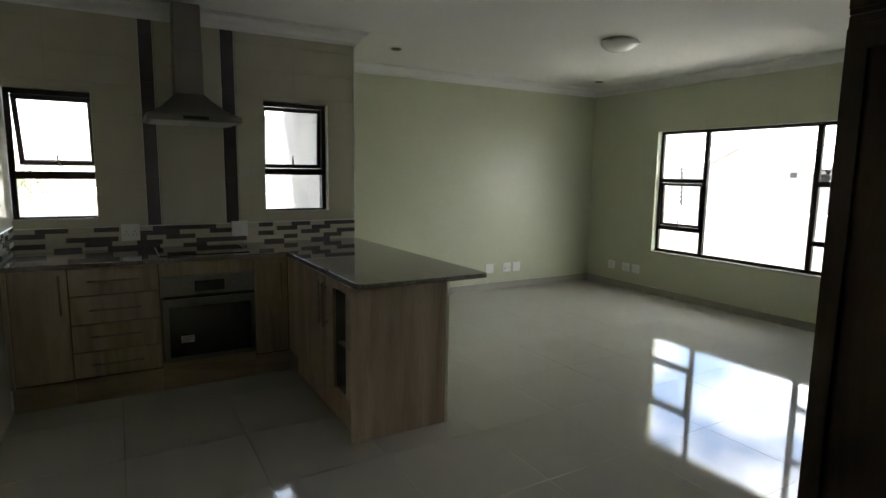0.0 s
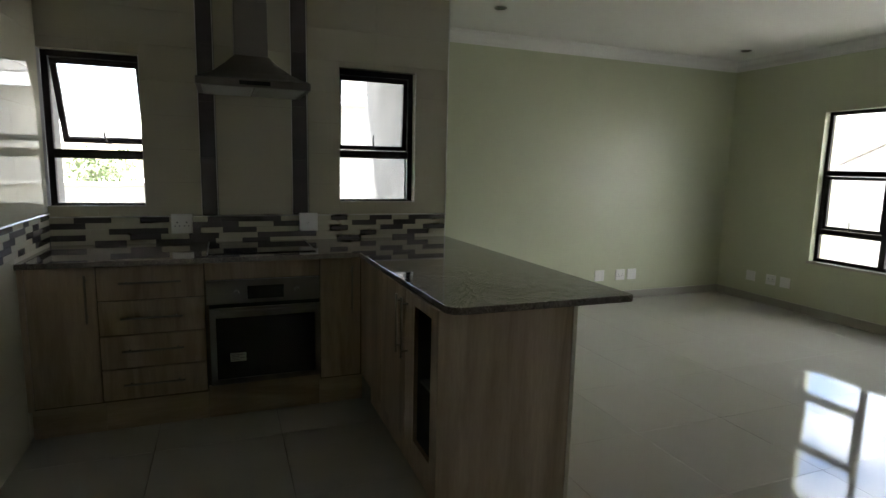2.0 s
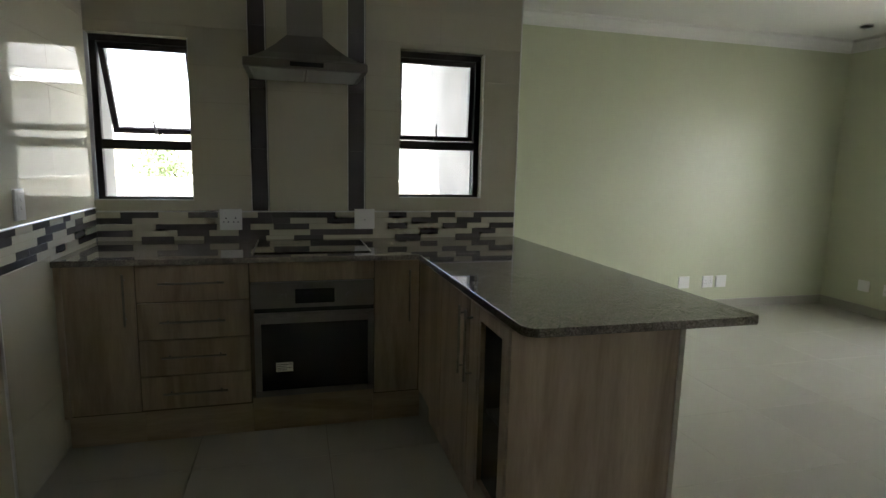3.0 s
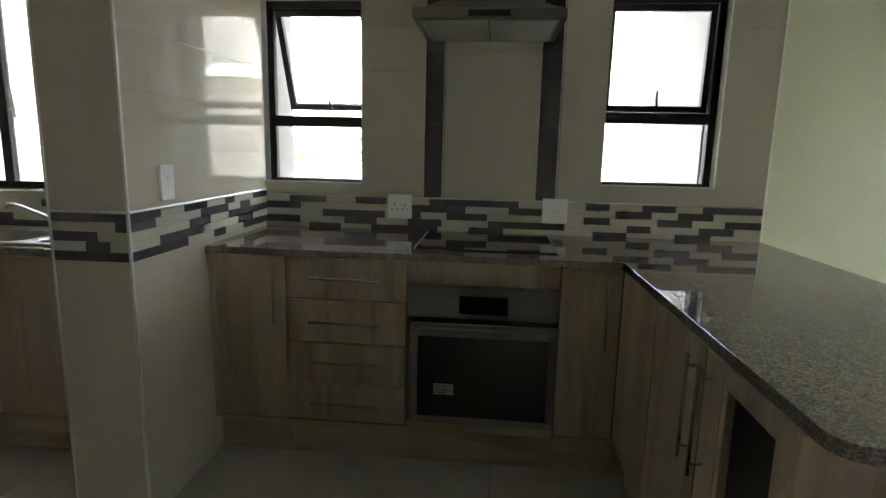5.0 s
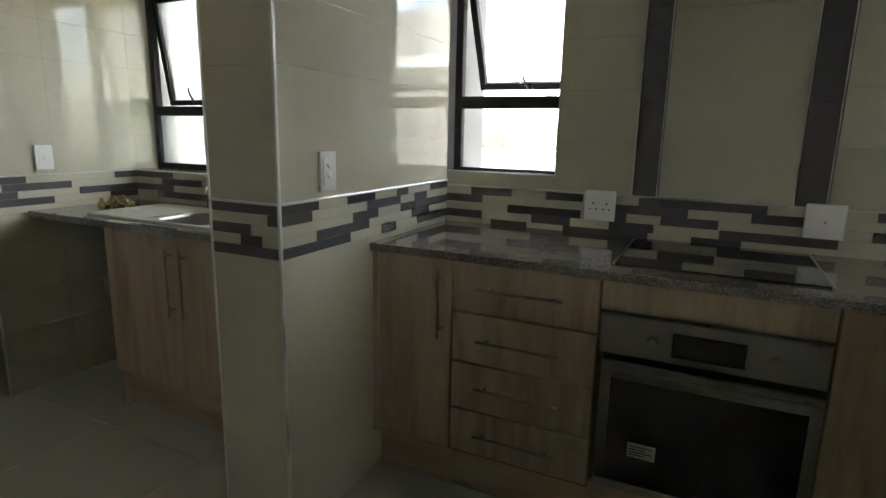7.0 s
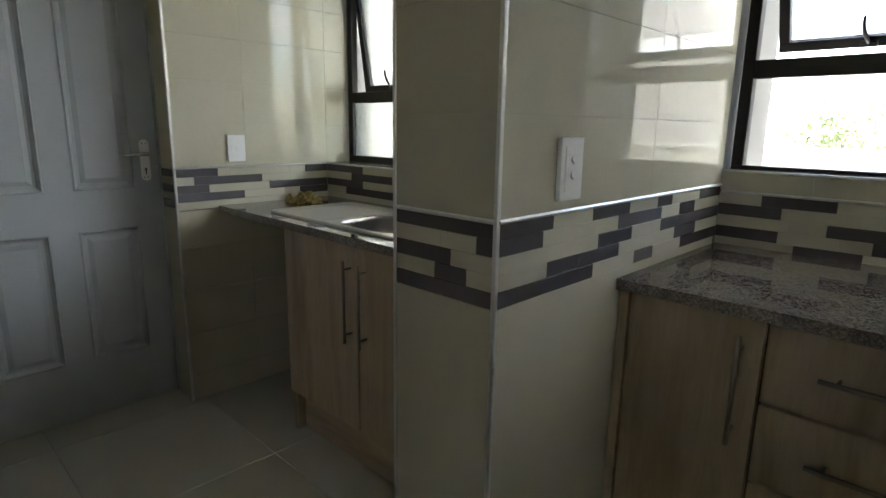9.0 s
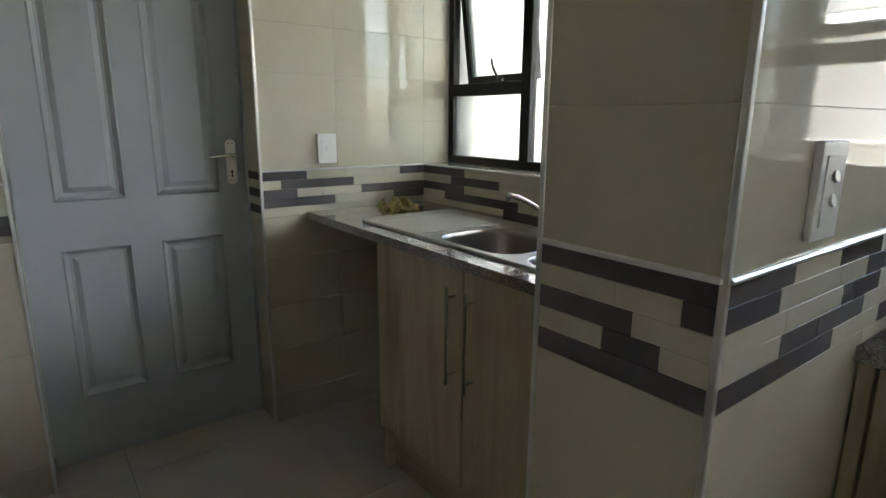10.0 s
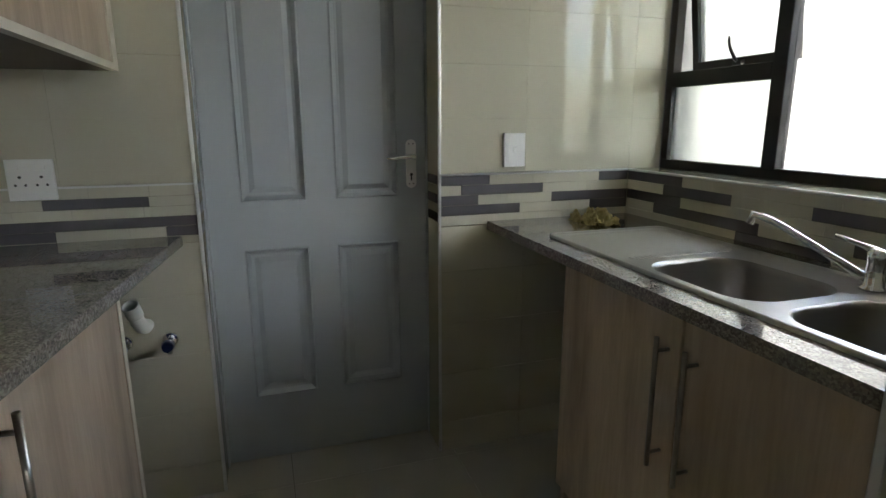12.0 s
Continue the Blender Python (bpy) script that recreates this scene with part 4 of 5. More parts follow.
def stop_valve(y, z):
    root = thing("stop_valve", (X_SCUL, y, z), "small chrome stop valve with a blue cap", "valve", "washing machine valves")
    bm = add_cyl(bmesh.new(), (X_SCUL, y, z), (X_SCUL + 0.006, y, z), 0.024, 0.022, 20)
    add_cyl(bm, (X_SCUL + 0.006, y, z), (X_SCUL + 0.055, y, z), 0.009, seg=14)
    add_cyl(bm, (X_SCUL + 0.035, y, z + 0.004), (X_SCUL + 0.035, y, z - 0.034), 0.0085, seg=14)
    part("body", bm, CHROME, root)
    part("cap", add_cyl(bmesh.new(), (X_SCUL + 0.055, y, z), (X_SCUL + 0.078, y, z), 0.019, 0.015, 14), BLUE, root, "dark blue round valve cap")


stop_valve(2.767, 0.570)
stop_valve(2.638, 0.572)

# ---- panelled door ----
dx = -2.552
do = thing("door_1", (dx, 3.26, 0), "closed blue-grey four-panel door with a steel lever", "door", kind="structure")
Y0, Y1 = 2.895, 3.652
panels = [(3.003, 3.222, 0.255, 0.807), (3.321, 3.547, 0.255, 0.807), (3.003, 3.222, 0.972, 1.89), (3.321, 3.547, 0.972, 1.89)]
bm = wall_bm("y", dx, dx - 0.04, Y0, Y1, 0.008, 2.05, panels)
part("leaf", bm, DOOR_PAINT, do)
for a, b, c, d in panels:
    bm = bmesh.new()
    prof = [(0.0, 0.0), (0.006, 0.004), (0.012, -0.004), (0.02, -0.012), (0.03, -0.013), (0.048, -0.004)]
    ls = []
    for i, off in prof:
        ls.append([bm.verts.new((dx + off, p, q)) for p, q in ((a + i, c + i), (b - i, c + i), (b - i, d - i), (a + i, d - i))])
    for s, t in zip(ls, ls[1:]):
        for k in range(4):
            bm.faces.new((s[k], s[(k + 1) % 4], t[(k + 1) % 4], t[k]))
    bm.faces.new(ls[-1])
    part("raised_panel", bm, DOOR_PAINT, do)
hp = part("handle_plate", box(dx, dx + 0.004, 3.5785, 3.6175, 1.02, 1.156, 0.0018, 1), SATIN, do, "long steel lock plate")
bm = add_cyl(bmesh.new(), (dx + 0.001, 3.598, 1.156), (dx + 0.0034, 3.598, 1.156), 0.0195, seg=20)
add_cyl(bm, (dx + 0.001, 3.598, 1.02), (dx + 0.0034, 3.598, 1.02), 0.0195, seg=20)
part("plate_ends", bm, SATIN, hp)
bm = add_cyl(bmesh.new(), (dx + 0.004, 3.598, 1.115), (dx + 0.045, 3.598, 1.115), 0.009, seg=14)
add_tube(bm, [(dx + 0.042, 3.602, 1.115), (dx + 0.046, 3.579, 1.116), (dx + 0.046, 3.544, 1.114), (dx + 0.044, 3.519, 1.109), (dx + 0.04, 3.499, 1.111)], [0.009, 0.008, 0.007, 0.0065, 0.006], 12)
part("lever", bm, CHROME, hp)
bm = add_cyl(bmesh.new(), (dx + 0.0038, 3.598, 1.05), (dx + 0.0046, 3.598, 1.05), 0.0055, seg=12)
add_box(bm, dx + 0.0038, dx + 0.0046, 3.5955, 3.6005, 1.028, 1.05)
part("keyhole", bm, BLACK, hp)
for dz in (1.016, 1.160):
    for dy in (-0.008, 0.008):
        part("screw", add_cyl(bmesh.new(), (dx + 0.0032, 3.598 + dy, dz), (dx + 0.0048, 3.598 + dy, dz), 0.003, 0.0026, 10), STEEL, hp)
structure("door_frame", add_box(add_box(box(dx - 0.06, dx + 0.012, DOOR[0] - T, Y0 - 0.003, 0, DOOR[3]), dx - 0.06, dx + 0.012, Y1 + 0.003, DOOR[1] + T, 0, DOOR[3]), dx - 0.06, dx + 0.012, Y0 - 0.003, Y1 + 0.003, 2.053, DOOR[3] + T), DOOR_PAINT, "blue-grey painted steel door frame", "door frame")

# ---- ceiling fittings ----
lamp = thing("ceiling_lamp", (3.86, 3.52, CEIL), "round opal glass ceiling lamp with metal clips, switched off", "lamp")
part("base_ring", add_lathe(bmesh.new(), [(0.105, -0.0005), (0.105, -0.022), (0.09, -0.024)], (3.86, 3.52, CEIL), 40), PLASTIC, lamp)
bm = bmesh.new()
prof = [(0.155, -0.022)] + [(0.155 * math.cos(radians(a)), -0.024 - 0.085 * math.sin(radians(a))) for a in range(6, 90, 7)] + [(0.004, -0.1095)]
add_lathe(bm, prof, (3.86, 3.52, CEIL), 48)
part("shade", bm, OPAL, lamp, "opal glass bowl")
for k in range(3):
    a = radians(80 + 120 * k)
    c = Vector((3.86 + 0.153 * math.cos(a), 3.52 + 0.153 * math.sin(a), CEIL - 0.026))
    part("clip", add_cyl(bmesh.new(), c, c + Vector((0.02 * math.cos(a), 0.02 * math.sin(a), -0.004)), 0.008, 0.005, 12), CHROME, lamp)


def downlight(x, y):
    root = thing("downlight", (x, y, CEIL), "recessed steel downlight in the white ceiling, switched off", "downlight", "living room downlights")
    part("ring", add_lathe(bmesh.new(), [(0.05, -0.0004), (0.05, -0.005), (0.042, -0.007), (0.036, -0.003)], (x, y, CEIL), 28), STEEL, root)
    part("lamp_face", add_lathe(bmesh.new(), [(0.0355, -0.0032), (0.03, -0.0045), (0.001, -0.004)], (x, y, CEIL), 24), BLACK_GLASS, root)


downlight(2.44, 4.95)
downlight(5.37, 5.25)

# ---- tall cupboard near the entrance ----
tc_ = thing("tall_cupboard", (2.565, 0.68, 0), "tall dark walnut cupboard with a top box", "cupboard")
part("body", box(2.260, 2.865, 0.36, 0.985, 0.1, 2.0, 0.002, 1), WOOD_DARK, tc_)
part("plinth", box(2.280, 2.845, 0.38, 0.965, 0.0, 0.099), WOOD_DARK, tc_)
part("top_box", box(2.260, 2.865, 0.36, 0.985, 2.034, 2.40, 0.002, 1), WOOD_DARK, tc_)
part("ledge", box(2.270, 2.875, 0.35, 0.99, 2.001, 2.033, 0.006, 2), WOOD_DARK, tc_)
for z0, z1 in ((0.115, 1.985), (2.05, 2.385)):
    part("door", sash_ring("y", 2.243, 2.259, 0.365, 0.98, z0, z1, 0.07), WOOD_DARK, tc_)

# ---- outside ----
structure("ground", box(-60, 60, -60, 60, -0.5, -0.3), PAVING, "pale dusty paved ground around the house", "ground")


def boundary(name, b, label):
    root = thing(name, ((b[0] + b[1]) / 2, (b[2] + b[3]) / 2, -0.3), label, "wall", kind="structure")
    part("panel", box(b[0], b[1], b[2], b[3], -0.3, b[4] - 0.05), BOUNDARY, root)
    part("coping", box(b[0] - 0.03, b[1] + 0.03, b[2] - 0.03, b[3] + 0.03, b[4] - 0.05, b[4], 0.008, 1), BOUNDARY, root)


boundary("boundary_wall_north", (-4.1, 8.95, 9.5, 9.65, 1.09), "cream plastered garden boundary wall")
boundary("boundary_wall_east", (9.0, 9.15, -6.0, 9.45, 0.93), "cream plastered boundary wall beyond the window")
boundary("boundary_wall_west", (-4.35, -4.2, 2.0, 9.45, 3.2), "tall pale plastered wall beside the scullery")


def fence_bracket(x, y, z):
    root = thing("electric_fence_bracket", (x, y, z), "thin steel electric fence bracket with insulators", "fence bracket", "electric fence brackets")
    bm = add_tube(bmesh.new(), [(x, y, z), (x, y + 0.01, z + 0.4), (x - 0.02, y + 0.05, z + 0.75)], 0.014, 8)
    part("post", bm, BLACK, root)
    for k in range(8):
        zz = z + 0.08 + k * 0.085
        yy = y + 0.012 + 0.03 * max(0, k - 4) / 4
        part("insulator", add_cyl(bmesh.new(), (x - 0.03, yy - 0.02, zz), (x + 0.01, yy + 0.03, zz), 0.022, seg=10), BLACK, root)


fence_bracket(9.05, 6.72, 0.93)
fence_bracket(9.05, 4.2, 0.93)


# pale neighbour house with a tiled gable roof
nh = thing("neighbour_house", (17, 6, -0.3), "pale plastered neighbour house with a tiled roof", "house")
part("wall", wall_bm("y", 15.0, 15.25, -4.0, 14.0, -0.3, 1.8, [(6.7, 7.42, 1.3, 1.68)]), BOUNDARY, nh)
part("side_wall", box(15.25, 24.0, 13.75, 14.0, -0.3, 1.8), BOUNDARY, nh)
bm = bmesh.new()
rows = 14
for k in range(rows):
    xa, xb = 14.6 + k * 0.4, 14.6 + (k + 1) * 0.4 + 0.04
    za, zb = 1.72 + k * 0.235, 1.72 + (k + 1) * 0.235
    vs = [bm.verts.new(c) for c in ((xa, -4.5, za), (xa, 14.5 - k * 0.35, za), (xb, 14.5 - k * 0.35 - 0.35, zb - 0.03), (xb, -4.5, zb - 0.03))]
    bm.faces.new(vs)
    lo = [bm.verts.new((v.co.x, v.co.y, v.co.z - 0.05)) for v in vs]
    bm.faces.new(list(reversed(lo)))
    for i in range(4):
        bm.faces.new((vs[i], vs[(i + 1) % 4], lo[(i + 1) % 4], lo[i]))
part("roof", bm, ROOF_TILE, nh)
# gabled wing towards the boundary
bm = bmesh.new()
front = [bm.verts.new((14.2, y, z)) for y, z in ((7.45, -0.3), (10.15, -0.3), (10.15, 1.62), (8.8, 2.26), (7.45, 1.62))]
back = [bm.verts.new((14.99, v.co.y, v.co.z)) for v in front]
bm.faces.new(front)
for i in range(5):
    bm.faces.new((front[i], front[(i + 1) % 5], back[(i + 1) % 5], back[i]))
part("gable_wall", bm, BOUNDARY, nh)
for y_eave in (7.25, 10.35):
    bm = bmesh.new()
    quad = [(14.05, 8.8, 2.29), (17.2, 8.8, 2.29), (17.2, y_eave, 1.56), (14.05, y_eave, 1.56)]
    hi = [bm.verts.new((x, y, z + 0.05)) for x, y, z in quad]
    lo = [bm.verts.new(c) for c in quad]
    bm.faces.new(hi)
    bm.faces.new(list(reversed(lo)))
    for i in range(4):
        bm.faces.new((hi[i], hi[(i + 1) % 4], lo[(i + 1) % 4], lo[i]))
    part("gable_roof", bm, ROOF_TILE, nh)
part("gable_vent", box(14.17, 14.199, 7.47, 7.62, 1.46, 1.58), BLACK, nh)
w_ = part("window", sash_ring("y", 15.02, 15.08, 6.7, 7.42, 1.3, 1.68, 0.04), FRAME, nh)
part("pane", box(15.045, 15.05, 6.74, 7.38, 1.34, 1.64), BLACK_GLASS, w_)


# pale neighbour house north of the boundary wall, seen through and mirrored from the kitchen windows
hn = thing("neighbour_house", (5, 15, -0.3), "pale plastered house beyond the garden wall", "house")
part("wall", wall_bm("x", 14.0, 14.25, 0.6, 9.5, -0.3, 2.75, [(5.3, 6.2, 0.9, 2.1)]), BOUNDARY, hn)
part("fascia", box(0.3, 9.8, 13.5, 13.55, 2.75, 2.95), WHITE, hn, "white painted fascia board")
bm = bmesh.new()
for k in range(9):
    ya, yb = 13.5 + k * 0.42, 13.5 + (k + 1) * 0.42 + 0.04
    za, zb = 2.93 + k * 0.2, 2.93 + (k + 1) * 0.2
    add_box(bm, 0.3 + k * 0.4, 9.8 - k * 0.4, ya, yb, za, za + 0.05)
    add_box(bm, 0.3 + k * 0.4, 9.8 - k * 0.4, yb - 0.05, yb, za, zb + 0.05)
part("roof", bm, ROOF_TILE, hn)
w_ = part("window", sash_ring("x", 14.03, 14.09, 5.3, 6.2, 0.9, 2.1, 0.06), FRAME, hn)
part("pane", box(5.36, 6.14, 14.05, 14.055, 0.96, 2.04), BLACK_GLASS, w_)


def shrub(x, y, h, seed):
    rnd = random.Random(seed)
    root = thing("garden_tree", (x, y, -0.3), "thin leafy garden tree behind the boundary wall", "tree")
    bm = bmesh.new()
    tips = []
    add_tube(bm, [(x, y, -0.3), (x + 0.03, y, h * 0.4), (x - 0.02, y + 0.03, h * 0.75)], [0.05, 0.035, 0.02], 8)
    for k in range(9):
        a, e = rnd.uniform(0, 6.3), rnd.uniform(0.2, 1.0)
        s = Vector((x, y, h * rnd.uniform(0.35, 0.72)))
        t = s + Vector((math.cos(a) * 0.5, math.sin(a) * 0.5, e * 0.5)) * rnd.uniform(0.6, 1.2)
        add_tube(bm, [s, (s + t) / 2 + Vector((0, 0, 0.04)), t], [0.016, 0.01, 0.004], 6)
        tips += [s.lerp(t, f) for f in (0.45, 0.65, 0.8, 0.95, 1.0)]
    part("trunk", bm, BARK, root)
    bm = bmesh.new()
    for t in tips:
        for _ in range(26):
            c = t + Vector([rnd.gauss(0, 0.13) for _ in range(3)])
            d = Vector([rnd.uniform(-1, 1) for _ in range(3)]).normalized()
            s = d.orthogonal().normalized() * rnd.uniform(0.012, 0.022)
            d = d * rnd.uniform(0.03, 0.055)
            v = [bm.verts.new(c - d), bm.verts.new(c + s), bm.verts.new(c + d), bm.verts.new(c - s)]
            bm.faces.new(v)
    part("crown", bm, LEAF, root)


shrub(-1.5, 10.6, 1.55, 4)
shrub(-2.9, 10.8, 1.6, 9)


# ---- tiled surfaces: mosaic strip, wall tiles, bands, floor ----
BOX_MESHES = {}


def piece(name, mat, parent, x0, x1, y0, y1, z0, z1, bevel=0.0012):
    """One tile: its mesh is shared between pieces of the same size and material."""
    key = (round(x1 - x0, 4), round(y1 - y0, 4), round(z1 - z0, 4), mat.name)
    if key not in BOX_MESHES:
        a, b, c = (x1 - x0) / 2, (y1 - y0) / 2, (z1 - z0) / 2
        bm = box(-a, a, -b, b, -c, c, bevel=min(bevel, a * 0.4, b * 0.4, c * 0.4), seg=1)
        BOX_MESHES[key] = mesh_of(name, bm, mat)
    ob = new(name, BOX_MESHES[key])
    ob.matrix_basis = pose((x0 + x1) / 2, (y0 + y1) / 2, (z0 + z1) / 2)
    ob.parent = parent
    ob.matrix_parent_inverse = pose_of(parent).inverted()
    return ob


def on_wall(face, w, u0, u1, z0, z1, d0, d1):
    """A block on a wall: face '-y', '+y', '+x' or '-x' names the way it looks; d is the depth in front of w."""
    if face[1] == "y":
        s = -1 if face[0] == "-" else 1
        a, b = sorted((w + s * d0, w + s * d1))
        return u0, u1, a, b, z0, z1
    s = 1 if face[0] == "+" else -1
    a, b = sorted((w + s * d0, w + s * d1))
    return a, b, u0, u1, z0, z1


def wall_tiles(name, face, w, u0, u1, z0, z1, us, zs, label, skip=()):
    """Big gloss tiles with hairline joints, w being their face; us and zs are the joint lines; skip: openings."""
    root = thing(name, (0, 0, 0), label, "wall tiles", kind="structure")
    ul = [u0] + [a for a in sorted(us) if u0 + 0.02 < a < u1 - 0.02] + [u1]
    zl = [z0] + [a for a in sorted(zs) if z0 + 0.02 < a < z1 - 0.02] + [z1]
    g = 0.0003
    for a, b in zip(ul, ul[1:]):
        for c, d in zip(zl, zl[1:]):
            cells = [(a, b, c, d)]
            for h in skip:
                nxt = []
                for (p, q, r, s) in cells:
                    if h[0] >= q or h[1] <= p or h[2] >= s or h[3] <= r:
                        nxt.append((p, q, r, s))
                        continue
                    m0, m1 = max(p, h[0]), min(q, h[1])
                    if p < h[0]:
                        nxt.append((p, h[0], r, s))
                    if q > h[1]:
                        nxt.append((h[1], q, r, s))
                    if r < h[2]:
                        nxt.append((m0, m1, r, h[2]))
                    if s > h[3]:
                        nxt.append((m0, m1, h[3], s))
                cells = nxt
            for p, q, r, s in cells:
                if q - p > 0.006 and s - r > 0.006:
                    piece("tile", CREAM, root, *on_wall(face, w, p + g, q - g, r + g, s - g, -0.0075, 0.0), bevel=0.0004)
    return root


def mosaic(name, face, w, u0, u1, z1, pitch, rows, label, seed):
    """A strip of stacked mosaic pieces under z1: each row lists its dark pieces, the rest is cream."""
    root = thing(name, (0, 0, 0), label, "mosaic strip", kind="structure")
    rnd = random.Random(seed)
    for k, darks in enumerate(rows):
        zt = z1 - k * pitch
        spans, at = [], u0
        for a, b in sorted(darks):
            a, b = max(a, at), min(b, u1)
            while a - at > 0.02:
                n = min(a, at + rnd.uniform(0.11, 0.21))
                n = a if a - n < 0.04 else n
                spans.append((at, n, CREAM_PIECE))
                at = n
            if b - a > 0.01:
                spans.append((at, b, DARK_PIECE))
                at = b
        while u1 - at > 0.004:
            n = min(u1, at + rnd.uniform(0.11, 0.21))
            n = u1 if u1 - n < 0.04 else n
            spans.append((at, n, CREAM_PIECE))
            at = n
        for a, b, m in spans:
            g = 0.0003 if m == CREAM_PIECE else 0.0007
            piece("mosaic_tile", m, root, *on_wall(face, w, a + g, b - g, zt - pitch + g, zt - g, -0.0075, 0.0), bevel=0.0003)
    return root


def trim(name, bm, label):
    return structure(name, bm, ALU, label, "trim")


ZT = 1.066  # top of the mosaic strip
ZU, ZW = 1.088, 1.054  # its top on the stub wall and in the scullery
ZS = [1.273, 1.47, 1.667, 1.864, 2.061, 2.258, 2.455]
ZB = [0.71, 0.513, 0.316, 0.119]
BAND_L, BAND_R = (0.268, 0.360), (0.813, 0.911)
wall_tiles("stove_wall_tiles", "-y", Y_STOVE, X_STUB, X_END, ZT + 0.006, CEIL, [-0.29, 1.36], ZS, "large cream gloss wall tiles around the windows", [W1, W2, (BAND_L[0] - 0.004, BAND_R[1] + 0.004, 0, 3)])
wall_tiles("hood_panel_tiles", "-y", Y_STOVE, BAND_L[1] + 0.004, BAND_R[0] - 0.004, ZT + 0.006, CEIL, [], [1.75, 2.09, 2.43], "tall cream gloss tiles behind the hood")
mosaic("stove_mosaic", "-y", Y_STOVE, X_STUB, X_END, ZT, 0.0345, [
    [(-0.416, -0.227), (-0.075, 0.08), (0.296, 0.374), (0.377, 0.628), (0.63, 0.735), (1.058, 1.168), (1.322, 1.479), (1.602, 1.761), (1.765, 1.88)],
    [(-0.535, -0.36), (0.181, 0.376), (0.378, 0.476), (0.688, 0.852), (1.201, 1.369), (1.491, 1.654)],
    [(-0.243, -0.079), (-0.077, 0.073), (0.155, 0.254), (0.382, 0.583), (1.053, 1.172), (1.399, 1.56), (1.71, 1.88)],
    [(-0.535, -0.511), (-0.508, -0.362), (-0.135, 0.032), (0.189, 0.358), (0.589, 0.756), (0.757, 0.96), (1.257, 1.369), (1.593, 1.753)],
    [(-0.318, -0.153), (0.003, 0.339), (0.496, 0.665), (1.098, 1.259), (1.485, 1.649)]], "cream and slate grey mosaic splashback strip", 1)
root = thing("hood_band_tiles", (0, 0, 0), "vertical slate grey tile bands beside the hood", "wall tiles", kind="structure")
for a, b in (BAND_L, BAND_R):
    zz = [ZT + 0.006, 1.424, 1.76, 2.096, 2.43, CEIL]
    for c, d in zip(zz, zz[1:]):
        piece("band_tile", DARK_PIECE, root, a + 0.0012, b - 0.0012, Y_STOVE, Y_STOVE + 0.0075, c + 0.0012, d - 0.0012)
    for e in (a, b):
        trim("trim_band", box(e - 0.0045, e + 0.0005, Y_STOVE - 0.002, Y_STOVE + 0.007, ZT + 0.006, CEIL - 0.1), "thin aluminium trim beside the dark band")

YE = [4.1]
wall_tiles("stub_east_tiles", "+x", X_STUB, Y_STUB, Y_STOVE, ZU + 0.002, CEIL, YE, ZS, "mirror-gloss cream tiles on the stub wall")
wall_tiles("stub_east_lower_tiles", "+x", X_STUB, Y_STUB, 3.985, 0.0, ZU - 0.161, [], [0.316], "cream gloss tiles low on the stub wall")
mosaic("stub_east_mosaic", "+x", X_STUB, Y_STUB, Y_STOVE, ZU, 0.0322, [
    [(3.515, 3.68), (3.83, 4.0), (4.151, 4.24), (4.43, 4.595)],
    [(3.517, 3.647), (3.947, 4.18), (4.293, 4.40)],
    [(3.86, 4.02), (4.18, 4.296), (4.299, 4.595)],
    [(3.665, 3.783), (3.785, 3.96), (4.273, 4.42)],
    [(3.517, 3.846), (4.042, 4.146), (4.32, 4.595)]], "cream and slate grey mosaic strip on the stub wall", 2)
wall_tiles("stub_south_tiles", "-y", Y_STUB, X_STUB_W, X_STUB, ZU + 0.002, CEIL, [], ZS, "cream gloss tiles on the stub wall end")
wall_tiles("stub_south_lower_tiles", "-y", Y_STUB, X_STUB_W, X_STUB, 0.0, ZU - 0.161, [], [0.316], "cream gloss tiles low on the stub wall end")
mosaic("stub_south_mosaic", "-y", Y_STUB, X_STUB_W, X_STUB, ZU, 0.0322, [[(-0.796, -0.535)], [(-0.582, -0.535)], [(-0.796, -0.645)], [(-0.688, -0.604)], [(-0.796, -0.535)]], "cream and slate grey mosaic strip on the stub end", 3)
wall_tiles("stub_west_tiles", "-x", X_STUB_W, Y_STUB, Y_SCUL, ZW + 0.008, CEIL, [4.1], ZS, "cream gloss tiles on the scullery side of the stub")
wall_tiles("stub_west_lower_tiles", "-x", X_STUB_W, Y_STUB, Y_SCUL, 0.0, ZW + 0.005, [4.1], [0.917, 0.72, 0.523, 0.326, 0.129], "cream gloss tiles low on the scullery side")
trim("trim_stub_corner", add_box(box(X_STUB - 0.007, X_STUB + 0.0025, Y_STUB - 0.0025, Y_STUB + 0.007, 0, CEIL, 0.002, 2), X_STUB_W - 0.0025, X_STUB_W + 0.007, Y_STUB - 0.0025, Y_STUB + 0.007, 0, CEIL, 0.002, 2), "aluminium corner trim on the stub wall edges")
ROUND = [(-0.002, 0.0), (0.004, 0.0), (0.0065, 0.0025), (0.0065, 0.0055), (0.004, 0.008), (-0.002, 0.008)]
trim("trim_mosaic_kitchen", sweep_bm([(X_STUB + 0.0066, Y_STOVE), (X_END, Y_STOVE)], [(a, ZT - 0.002 + z) for a, z in ROUND]), "rounded aluminium trim above the mosaic strip")
trim("trim_mosaic_stub", sweep_bm([(X_STUB, Y_STUB + 0.003), (X_STUB, Y_STOVE)], [(a, ZU - 0.004 + z) for a, z in ROUND]), "rounded aluminium trim along the stub wall")
